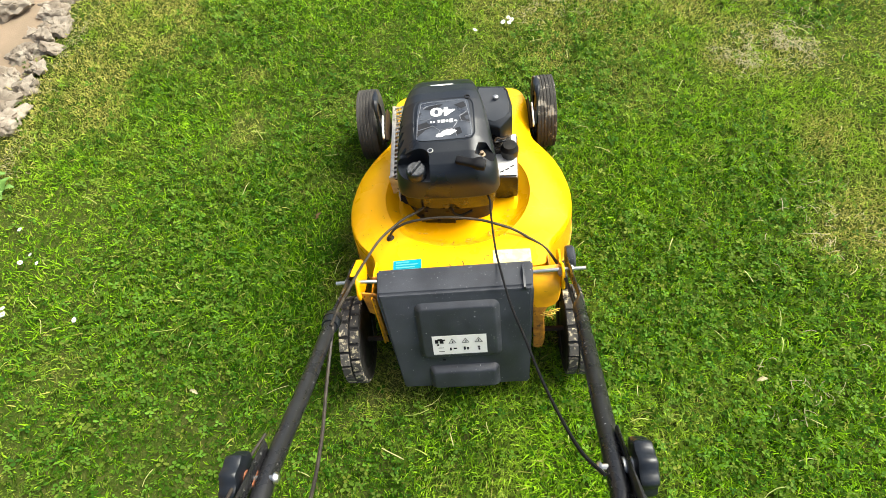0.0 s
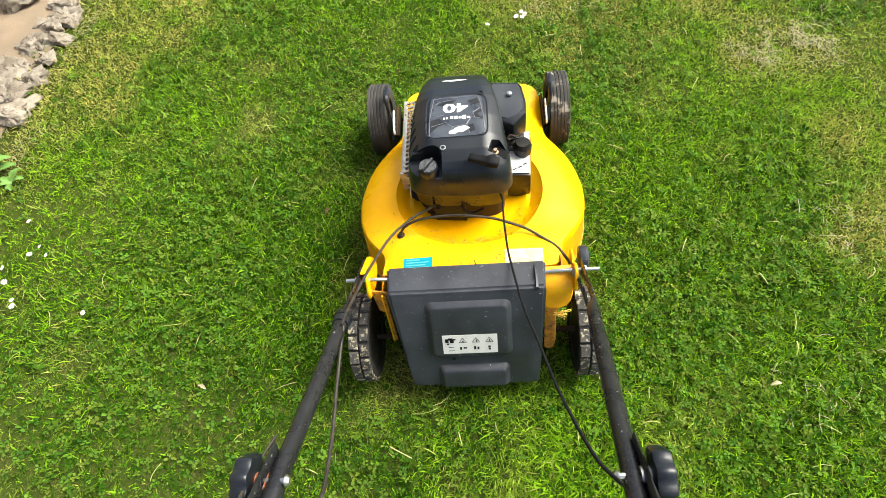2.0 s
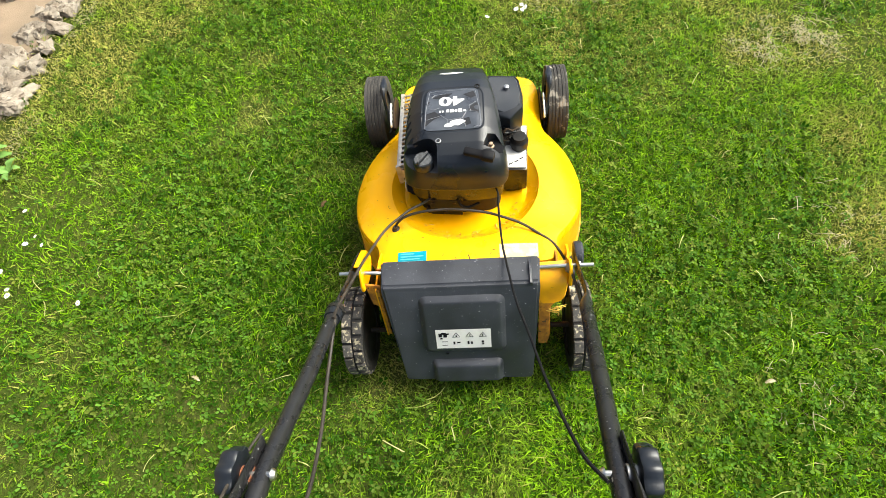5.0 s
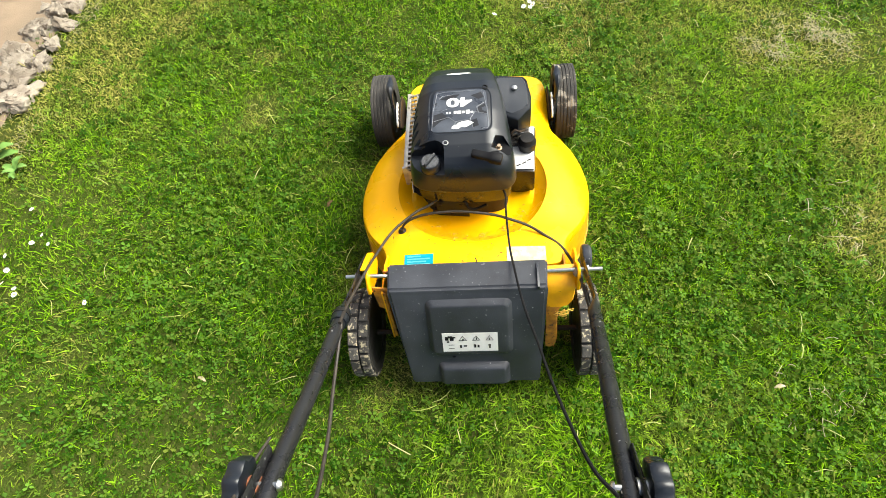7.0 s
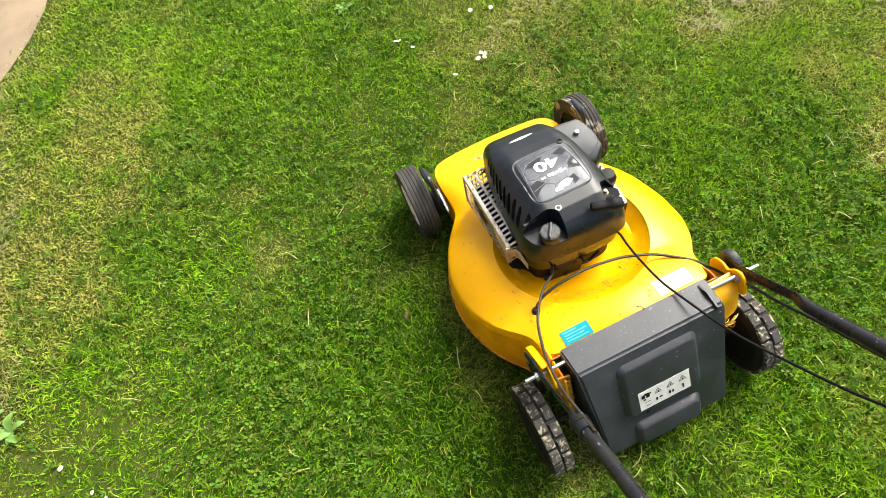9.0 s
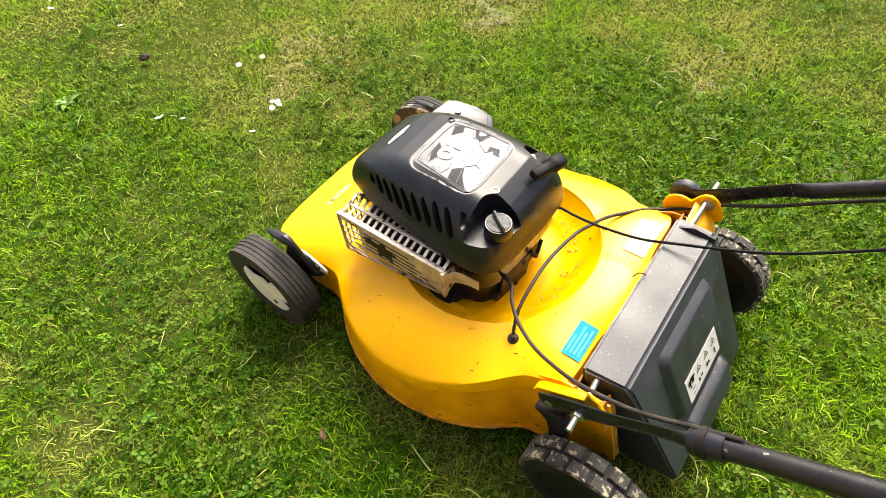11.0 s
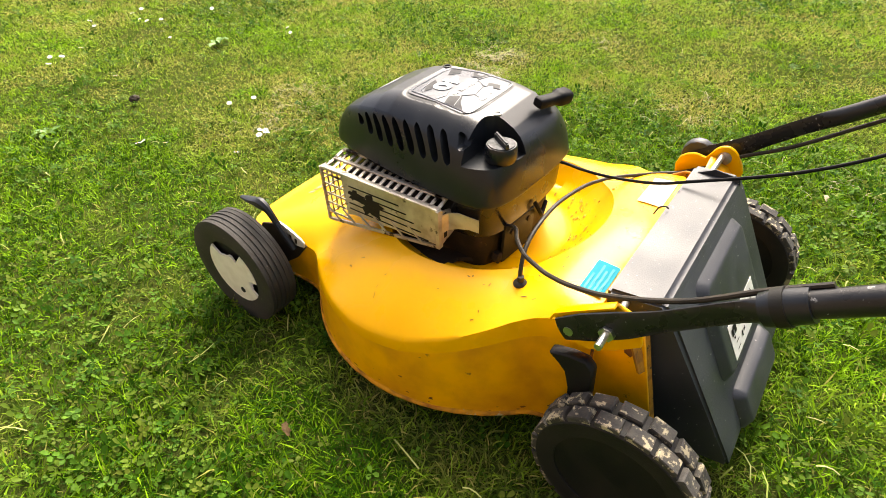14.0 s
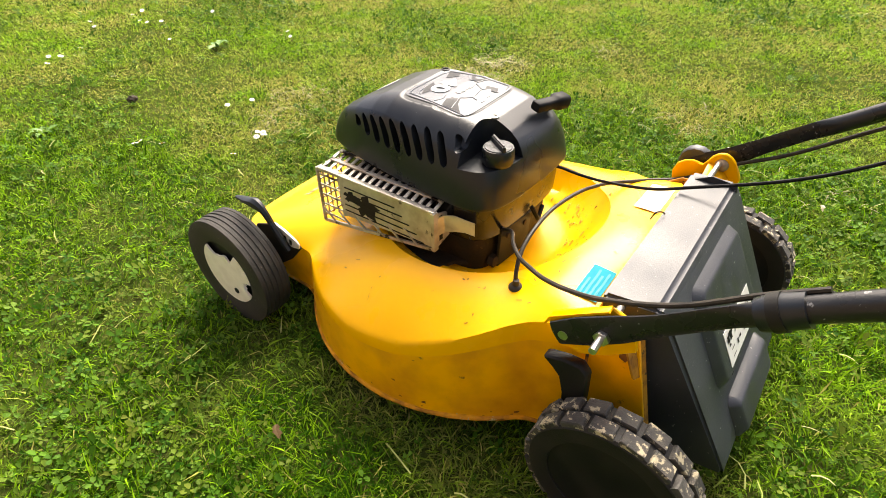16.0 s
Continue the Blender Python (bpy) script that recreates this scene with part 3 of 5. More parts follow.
def deck_ring(kind, value):
    ring = []
    for i in range(NA):
        w = 2 * math.pi * i / NA
        R = reach[i]
        c, s = math.cos(w), math.sin(w)
        if kind == "pocket":
            r, z = value[0] / 0.2 * bowl_reach(c, s), value[1]
            if z is None:
                z = deck_top(CY + r * s) + value[2] * (1 + 0.45 * step(0.3, -0.4, s))  # deepest behind the engine
        elif kind == "crown":
            r0, r1 = bowl_reach(c, s), (CROWN + (0.989 - CROWN) * step(0.5, 0.9, s)) * R
            r = r0 + (r1 - r0) * value
            y = CY + r * s
            q = 0.30 * value + 0.70 * value ** 2.2
            z = deck_top(y) * (1 - q) + deck_shoulder(y, c, s) * q
        elif kind == "skirt":
            r = (value[0] + (1 - value[0]) * 0.6 * step(0.5, 0.9, s)) * R
            sh = deck_shoulder(CY + r * s, c, s)
            z = 0.05 + (sh - 0.05) * value[1]
        else:
            r, z = R + value[0], value[1]
        ring.append((CX + r * c, CY + r * s, z))
    return ring


rings = [deck_ring("pocket", v) for v in ((0.08, 0.176, 0), (0.132, 0.178, 0), (0.146, 0.184, 0), (0.157, 0.191, 0), (0.169, None, -0.023), (0.180, None, -0.016), (0.189, None, -0.0095), (0.196, None, -0.004), (0.199, None, -0.0012))]
rings += [deck_ring("crown", v) for v in (0.0, 0.15, 0.3, 0.45, 0.6, 0.75, 0.88, 0.96, 1.0)]
rings += [deck_ring("skirt", v) for v in ((0.9685, 0.972), (0.9730, 0.936), (0.9768, 0.892), (0.9800, 0.840))]
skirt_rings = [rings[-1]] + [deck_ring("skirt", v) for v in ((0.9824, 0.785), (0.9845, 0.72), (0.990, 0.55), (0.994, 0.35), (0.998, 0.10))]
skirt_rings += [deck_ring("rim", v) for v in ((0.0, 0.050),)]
rim_rings = [deck_ring("rim", v) for v in ((0.0, 0.0515), (0.001, 0.050), (0.0035, 0.0485), (0.0035, 0.0455), (-0.003, 0.045), (-0.008, 0.060), (-0.014, 0.078))]
deck = part("deck", loft(rings, False), YELLOW, mower, "glossy yellow steel cutter housing with chipped lower edge")
# its own paint from the crease down, toned for the shaded side
part("skirt", loft(skirt_rings, False), SKIRT, deck, "grimy yellow skirt of the housing, with shade in its orange tone")
rough_rim = []
for ring in rim_rings:
    rough_rim.append([(p[0], p[1], p[2] + 0.0016 * noise.noise(Vector(p) * 60) + (0.0025 * noise.noise(Vector(p) * 25) if ring is rim_rings[0] else 0)) for p in ring])
part("deck_rim", loft(rough_rim, False), CHIPPED, deck, "chipped and rusty rolled rim")

# chipped spots, scratches and rust on the paint of the skirt
def skirt_point(w, f, out):
    i = (w % (2 * math.pi)) / (2 * math.pi) * NA
    k = max(0.0, min(0.999, f)) * (len(skirt_rings) - 1)
    i0, k0 = int(i), int(k)
    a = Vector(skirt_rings[k0][i0 % NA]).lerp(Vector(skirt_rings[k0][(i0 + 1) % NA]), i - i0)
    b = Vector(skirt_rings[k0 + 1][i0 % NA]).lerp(Vector(skirt_rings[k0 + 1][(i0 + 1) % NA]), i - i0)
    return a.lerp(b, k - k0) + out * Vector((math.cos(w), math.sin(w), 0.0))


g = random.Random(12)
bm = bmesh.new()
for k in range(75):
    w = g.uniform(0, 2 * math.pi)
    low = g.random() < 0.72
    f = 1 - g.random() ** 2 * 0.25 if low else g.uniform(0.1, 0.9)
    size = g.uniform(0.0008, 0.0032) if low else g.uniform(0.0006, 0.0022)
    stretch = g.uniform(0.8, 3.0)
    ring = []
    for q in range(9):
        a = 2 * math.pi * q / 9
        r = size * g.uniform(0.45, 1.1)
        ring.append(bm.verts.new(skirt_point(w + stretch * r * math.cos(a) / 0.29, f + r * math.sin(a) / 0.11, 0.0007)))
    bm.faces.new(ring)
tagged(part("paint_chips", bm, CHIP, deck, "chipped and rusted spots in the paint", smooth=False), kind="stuff")

# oily floor of the engine pocket
bm = lathe([(0.0, 0.1925), (0.098, 0.1925), (0.106, 0.1915), (0.108, 0.186), (0.0, 0.186)], "z", (-0.055, 0.345, 0), 64)
for v in bm.verts:
    far = math.hypot(v.co.x + 0.055, v.co.y - 0.345)
    if far > 0.09:
        a = math.atan2(v.co.y - 0.345, v.co.x + 0.055)
        k = 1 + 0.035 * math.sin(9 * a) + 0.03 * math.sin(17 * a + 1)
        v.co.x, v.co.y = -0.055 + (v.co.x + 0.055) * k, 0.345 + (v.co.y - 0.345) * k
part("engine_plate", bm, SOOT, deck, "oily dirt caught round the engine base")

# rear side plates, partly hidden by the wheels
for sx, x0 in ((-1, -0.192), (1, 0.188)):
    plate = [(0.13, 0.205), (0.13, 0.075), (0.02, 0.07), (-0.060, 0.105), (-0.022, 0.264), (0.05, 0.256)] if sx < 0 else [(0.13, 0.205), (0.13, 0.075), (0.05, 0.09), (0.022, 0.18), (0.020, 0.258), (0.05, 0.256)]
    # the left plate wears the skirt paint, shade tone included
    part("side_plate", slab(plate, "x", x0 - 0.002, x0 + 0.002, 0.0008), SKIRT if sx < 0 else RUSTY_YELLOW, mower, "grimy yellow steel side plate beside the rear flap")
    xc = x0 - sx * 0.020
    if sx < 0:
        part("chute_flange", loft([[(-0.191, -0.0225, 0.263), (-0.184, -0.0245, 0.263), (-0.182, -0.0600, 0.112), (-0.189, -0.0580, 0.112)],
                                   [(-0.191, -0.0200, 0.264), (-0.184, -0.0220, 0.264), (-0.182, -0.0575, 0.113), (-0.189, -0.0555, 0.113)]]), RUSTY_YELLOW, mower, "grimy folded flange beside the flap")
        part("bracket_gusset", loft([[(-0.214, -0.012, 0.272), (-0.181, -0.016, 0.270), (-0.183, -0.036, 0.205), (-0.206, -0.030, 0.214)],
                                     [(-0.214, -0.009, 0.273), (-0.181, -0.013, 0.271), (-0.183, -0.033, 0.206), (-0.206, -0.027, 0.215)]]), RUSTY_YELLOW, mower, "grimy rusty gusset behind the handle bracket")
        continue
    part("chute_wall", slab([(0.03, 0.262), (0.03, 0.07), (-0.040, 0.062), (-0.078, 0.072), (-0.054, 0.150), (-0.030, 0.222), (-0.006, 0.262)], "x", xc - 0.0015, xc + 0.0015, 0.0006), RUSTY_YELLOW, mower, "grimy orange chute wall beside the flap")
    # folded flange: broad under the bracket, then a narrow strip down beside the flap
    fold_line = [(0.283, 0.016, 0.206), (0.272, -0.004, 0.2065), (0.258, -0.016, 0.206), (0.238, -0.024, 0.205), (0.222, -0.031, 0.202), (0.213, -0.035, 0.195), (0.208, -0.037, 0.182), (0.196, -0.042, 0.1735),
                 (0.170, -0.051, 0.1720), (0.140, -0.062, 0.1730), (0.112, -0.073, 0.1735), (0.098, -0.079, 0.171), (0.090, -0.082, 0.164)]
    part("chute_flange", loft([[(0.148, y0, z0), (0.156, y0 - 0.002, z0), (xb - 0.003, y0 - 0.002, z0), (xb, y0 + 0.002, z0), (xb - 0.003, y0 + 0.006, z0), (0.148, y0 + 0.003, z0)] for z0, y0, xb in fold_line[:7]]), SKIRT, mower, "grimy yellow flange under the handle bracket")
    part("chute_lip", loft([[(0.148, y0, z0), (0.156, y0 - 0.002, z0), (xb - 0.003, y0 - 0.002, z0), (xb, y0 + 0.002, z0), (xb - 0.003, y0 + 0.006, z0), (0.148, y0 + 0.003, z0)] for z0, y0, xb in fold_line[6:]]), RUSTY_YELLOW, mower, "rusty chute lip caked with dried grass")
    # wisp of dried grass snagged on the flange
    g = random.Random(17)
    bm = bmesh.new()
    for k in range(14):
        a, lift = g.uniform(-0.4, 3.5), g.uniform(-0.006, 0.012)
        c = Vector((0.183 + g.gauss(0, 0.004), -0.046 + g.gauss(0, 0.003), 0.196 + g.gauss(0, 0.006)))
        d = Vector((math.cos(a), -0.25, math.sin(a))) * g.uniform(0.008, 0.020)
        sweep([c - d, c + Vector((0, -0.003, lift * 0.4)), c + d + Vector((0, 0, -abs(lift)))], 0.0008, 4, 3, bm)
    tagged(part("dry_grass_wisp", bm, CRUD, mower, "wisp of dried grass snagged on the flange"), kind="stuff")
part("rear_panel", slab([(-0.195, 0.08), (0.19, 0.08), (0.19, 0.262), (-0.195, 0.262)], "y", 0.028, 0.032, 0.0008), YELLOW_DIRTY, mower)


# ---- stickers laid on the housing ----
def deck_z(x, y):
    r = math.hypot(x - CX, y - CY)
    w = math.atan2(y - CY, x - CX) % (2 * math.pi)
    R = reach[int(round(w / (2 * math.pi) * NA)) % NA]
    rim = bowl_reach(math.cos(w), math.sin(w))
    v = (r - rim) / (CROWN * R - rim)
    v = max(0.0, min(1.0, v))
    q = 0.30 * v + 0.70 * v ** 2.2
    return deck_top(y) * (1 - q) + deck_shoulder(y, math.cos(w), math.sin(w)) * q


def sticker(name, x0, x1, y0, y1, mat, parent, lift, label="", skew=0.0, nx=8, ny=4):
    bm = bmesh.new()
    g = []
    for j in range(ny + 1):
        y = y0 + (y1 - y0) * j / ny
        g.append([bm.verts.new((x0 + (x1 - x0) * i / nx, y + skew * i / nx, deck_z(x0 + (x1 - x0) * i / nx, y + skew * i / nx) + lift)) for i in range(nx + 1)])
    for a, b in zip(g, g[1:]):
        for i in range(nx):
            bm.faces.new((a[i], a[i + 1], b[i + 1], b[i]))
    return part(name, bm, mat, parent, label)


# cable grommet
part("cable_grommet", lathe([(0.0095, -0.003), (0.0095, 0.001), (0.008, 0.003), (0.005, 0.0045), (0.0042, 0.012)], "z", (-0.163, 0.148, deck_z(-0.163, 0.148)), 16), CABLE, deck, "brown rubber cable grommet")

teal = sticker("teal_sticker", -0.151, -0.088, 0.045, 0.075, TEAL, deck, 0.0018, "teal service sticker with pale unreadable print")
for k in range(4):
    sticker("print_bar", -0.145, -0.145 + (0.05, 0.042, 0.05, 0.03)[k], 0.0495 + k * 0.0062, 0.0525 + k * 0.0062, PALE_PRINT, teal, 0.0026)
sticker("warning_sticker", 0.070, 0.152, 0.048, 0.084, FADED, deck, 0.0018, "worn pale sticker on the housing")
front_mark = sticker("front_lettering", -0.075, 0.005, 0.652, 0.676, YELLOW, deck, 0.0012, "faded lettering on the front of the housing")
for k in range(7):
    sticker("print_bar", -0.070 + k * 0.010, -0.0625 + k * 0.010, 0.656, 0.671, RED_INK if k == 1 else GREY_PRINT, front_mark, 0.002, nx=2, ny=2)

# ---- rear flap ----
KNEE = Vector((0, -0.033, 0.296))
DOWN = Vector((0, -0.121, -0.230)).normalized()
OUT = Vector((0, -0.230, 0.121)).normalized()


def flap_at(u, v, lift=0.0):
    return KNEE + Vector((u, 0, 0)) + DOWN * v + OUT * lift


section = [((0.032, 0.292), -0.179, 0.151), ((-0.030, 0.296), -0.176, 0.147), ((-0.038, 0.287), -0.172, 0.144),
           ((-0.150, 0.072), -0.153, 0.136), ((-0.153, 0.060), -0.150, 0.133), ((-0.045, 0.052), -0.158, 0.133),
           ((0.012, 0.225), -0.172, 0.141), ((0.030, 0.262), -0.178, 0.149)]
bm = loft([[(a, p[0], p[1]) for p, a, b in section], [(b, p[0], p[1]) for p, a, b in section]])
bmesh.ops.bevel(bm, geom=list(bm.edges), offset=0.0045, segments=3, affect="EDGES")
flap = part("rear_flap", bm, FLAP, mower, "scuffed dark grey plastic discharge flap")


def flap_boss(u0, u1, v0, v1, lift, corner):
    """A softly rounded raised field on the flap."""
    um, vm, hu, hv = (u0 + u1) / 2, (v0 + v1) / 2, (u1 - u0) / 2, (v1 - v0) / 2
    rings = []
    for inset_by, up in ((0.0, -0.002), (0.0, 0.0), (0.0085, 0.84), (0.0105, 0.95), (0.013, 0.99), (0.018, 1.0)):
        ring = []
        for q in range(4):
            for k in range(9):
                a = radians(90 * q + 90 * k / 8)
                c = max(0.002, corner - inset_by * 0.5)
                sx, sv = (1, 1) if q == 0 else (-1, 1) if q == 1 else (-1, -1) if q == 2 else (1, -1)
                ring.append(flap_at(um + sx * (hu - inset_by - c) + c * math.cos(a), vm + sv * (hv - inset_by - c) + c * math.sin(a), up * lift if up > 0 else up))
        rings.append(ring)
    return loft(rings)


part("raised_panel", flap_boss(-0.102, 0.076, 0.024, 0.174, 0.011, 0.016), FLAP, flap)
part("grip_ridge", flap_boss(-0.088, 0.068, 0.198, 0.264, 0.013, 0.012), FLAP, flap)
# gusset at one end of the hinge band
part("end_rib", loft([[(0.126, 0.024, 0.292), (0.126, -0.036, 0.290), (0.1265, -0.034, 0.300), (0.127, 0.000, 0.304)], [(0.132, 0.024, 0.292), (0.132, -0.036, 0.290), (0.131, -0.034, 0.299), (0.1305, 0.000, 0.303)]]), FLAP, flap)


def flap_plate(u0, u1, v0, v1, lift, thick=0.0006):
    return loft([[flap_at(u0, v0, lift), flap_at(u1, v0, lift), flap_at(u1, v1, lift), flap_at(u0, v1, lift)],
                 [flap_at(u0, v0, lift + thick), flap_at(u1, v0, lift + thick), flap_at(u1, v1, lift + thick), flap_at(u0, v1, lift + thick)]])


LIFT = 0.0112
safety = part("safety_label", flap_plate(-0.072, 0.044, 0.105, 0.156, LIFT), WHITE, flap, "white safety label with worn black pictograms")
bm = bmesh.new()
for cx in (-0.029, -0.001, 0.027):
    for k in range(3):
        a0, a1 = (90 + 120 * k), (90 + 120 * (k + 1))
        p = [Vector((cx + 0.010 * math.cos(radians(a)), 0.121 - 0.009 * math.sin(radians(a)))) for a in (a0, a1)]
        q = [Vector((cx + 0.0078 * math.cos(radians(a)), 0.121 - 0.0068 * math.sin(radians(a)))) for a in (a0, a1)]
        vs = [bm.verts.new(flap_at(w.x, w.y, LIFT + 0.0012)) for w in (p[0], p[1], q[1], q[0])]
        bm.faces.new(vs)
part("warning_triangle", bm, INK, safety, smooth=False)
bm = bmesh.new()
for u0, v0, w, h in ((-0.066, 0.114, 0.007, 0.010), (-0.060, 0.112, 0.010, 0.006), (-0.056, 0.118, 0.008, 0.007), (-0.063, 0.126, 0.005, 0.004), (-0.050, 0.114, 0.006, 0.004),
                     (-0.036, 0.137, 0.004, 0.008), (-0.028, 0.138, 0.007, 0.004), (-0.006, 0.136, 0.004, 0.009), (0.001, 0.138, 0.004, 0.007), (0.024, 0.136, 0.005, 0.005), (0.025, 0.142, 0.004, 0.005),
                     (-0.030, 0.120, 0.003, 0.005), (-0.001, 0.118, 0.002, 0.006), (0.026, 0.118, 0.002, 0.006), (-0.060, 0.136, 0.012, 0.0015), (-0.060, 0.146, 0.012, 0.0015)):
    vs = [bm.verts.new(flap_at(u, v, LIFT + 0.0014)) for u, v in ((u0, v0), (u0 + w, v0), (u0 + w, v0 + h), (u0, v0 + h))]
    bm.faces.new(vs)
part("pictogram_bars", bm, INK, safety, smooth=False)
part("drain_hole", lathe([(0.0035, 0), (0.0035, 0.0012), (0.0, 0.0012)], "y", flap_at(-0.052, 0.170 + 0.012, 0.0018), 10), INK, flap)
part("flap_spring", sweep([(0.004, 0.042, 0.284), (0.005, 0.037, 0.296), (0.007, 0.030, 0.2985), (0.008, 0.026, 0.296)], 0.0010, 6, 5), SOOT, flap)
part("hinge_rod", sweep([(-0.264, 0.006, 0.291), (-0.200, 0.007, 0.289), (-0.150, 0.010, 0.278), (0.0, 0.010, 0.278), (0.120, 0.010, 0.278), (0.190, 0.007, 0.287), (0.256, 0.006, 0.289)], 0.0042, 10, 5), STEEL, mower, "zinc-plated hinge rod with threaded ends")


# ---- wheels ----
def tread_block(half_x, half_z, g):
    low, shelf, top = [], [], []
    for sx, sz in ((-1, -1), (1, -1), (1, 1), (-1, 1)):
        wx, wz = half_x + g.uniform(-0.0007, 0.0004), half_z + g.uniform(-0.0011, 0.0004)
        low.append((sx * half_x, -0.0045, sz * half_z))
        shelf.append((sx * wx, 0.0024 + g.uniform(-0.0008, 0.0003), sz * wz))
        top.append((sx * (wx - 0.0011), 0.0038 + g.uniform(-0.0011, 0.0003), sz * (wz - 0.0014)))
    bm = loft([low, shelf, top])
    bmesh.ops.recalc_face_normals(bm, faces=bm.faces)
    me = bpy.data.meshes.new("tread_block")
    bm.to_mesh(me)
    bm.free()
    me.materials.append(RUBBER_MUD)
    return me


g = random.Random(17)
TREAD_BLOCKS = [tread_block(0.0098, 0.0140, g) for _ in range(7)]


def rear_wheel(xm, yc, zc, outer):
    w = thing_part("rear_wheel", (xm, yc, zc))
    R, h = 0.103, 0.023
    bm = lathe([(0.070, -h + 0.002), (0.084, -h), (R - 0.010, -h), (R - 0.0070, -h + 0.003), (R - 0.0070, h - 0.003), (R - 0.010, h), (0.084, h), (0.070, h - 0.002)], "x", n=56, closed=True)
    part("tyre", bm, TYRE_BLACK, w, "muddy black tyre with block tread")
    for row in range(2):
        for k in range(18):
            a = 360 * (k + 0.5 * row) / 18
            c, s = math.cos(radians(a)), math.sin(radians(a))
            ob = new("tread_block", TREAD_BLOCKS[(k * 5 + row * 3 + k // 4) % 7])
            ob.parent = w
            ob.matrix_basis = Matrix.Translation(((-0.0120, 0.0120)[row], c * (R - 0.0055), s * (R - 0.0055))) @ pose(0, 0, 0, a, 0, 0)
    o = outer
    part("rim", lathe([(0.071, o * 0.019), (0.066, o * 0.012), (0.060, o * 0.004), (0.030, o * 0.002), (0.026, o * 0.006), (0.0, o * 0.006)], "x", n=40), RIM, w, "black dished plastic rim")
    part("inner_rim", lathe([(0.071, -o * 0.019), (0.064, -o * 0.016), (0.030, -o * 0.012), (0.012, -o * 0.016), (0.0, -o * 0.016)], "x", n=40), RIM, w)
    part("axle_bolt", lathe([(0.009, o * 0.006), (0.009, o * 0.012), (0.006, o * 0.014), (0.0, o * 0.014)], "x", n=6), STEEL, w, "dirty steel axle bolt")
    return w


def thing_part(name, at):
    ob = new(name)
    ob.location = at
    ob.empty_display_size = 0.03
    ob.parent = mower
    return ob


def front_wheel(xm, yc, zc, outer):
    w = thing_part("front_wheel", (xm, yc, zc))
    R, h = 0.103, 0.027
    prof = [(0.062, -h + 0.003), (0.082, -h), (R - 0.006, -h)]
    for k in range(6):
        a = -h + 0.004 + k * (2 * h - 0.008) / 5
        prof += [(R - abs(k - 2.5) * 0.0006, a - 0.0026), (R - abs(k - 2.5) * 0.0006, a + 0.0026)]
        if k < 5:
            prof += [(R - 0.0022, a + 0.0034), (R - 0.0022, a + (2 * h - 0.008) / 5 - 0.0034)]
    prof += [(R - 0.006, h), (0.082, h), (0.062, h - 0.003)]
    part("tyre", lathe(prof, "x", n=64, closed=True), TYRE_MUDDY if outer > 0 else RUBBER, w, "grooved black tyre caked with dry mud" if outer > 0 else "grooved black rubber tyre")
    o = outer
    part("rim", lathe([(0.063, o * 0.016), (0.058, o * 0.010), (0.0, o * 0.008)], "x", n=40), RIM, w)
    part("inner_rim", lathe([(0.063, -o * 0.018), (0.055, -o * 0.012), (0.020, -o * 0.010), (0.010, -o * 0.018), (0.0, -o * 0.018)], "x", n=40), RIM, w)
    outline = []
    for k in range(72):
        a = 5 * k
        r = 0.061
        if 48 < a < 122:
            r = 0.030 + 0.012 * math.sin(radians(a * 4.2 + 60)) ** 2 + 0.004 * math.sin(a * 1.1)
        if 183 < a < 206:
            r = 0.043 + 0.006 * math.sin(a * 0.7)
        outline.append((r * math.cos(radians(a)), r * math.sin(radians(a))))
    bm = loft([[(o * 0.0215, u, v) for u, v in outline], [(o * 0.0245, u, v) for u, v in outline]])
    part("hub_cap", bm, HUB, w, "cracked dirty-white hub cap with a broken-out piece")
    part("axle_bolt", lathe([(0.006, o * 0.0246), (0.006, o * 0.0255), (0.0, o * 0.0255)], "x", (0, -0.013, -0.035), n=10), RIM, w)
    return w


front_wheel(-0.258, 0.644, 0.097, -1)
front_wheel(0.249, 0.636, 0.099, 1)
rear_wheel(-0.257, -0.042, 0.099, -1)
rear_wheel(0.238, -0.046, 0.098, 1)
for y, z, a, b in ((0.640, 0.096, -0.235, 0.235), (-0.044, 0.101, -0.235, 0.22)):
    part("axle", sweep([(a, y, z), (0, y, z), (b, y, z)], 0.006, 8, 2), SOOT, mower)

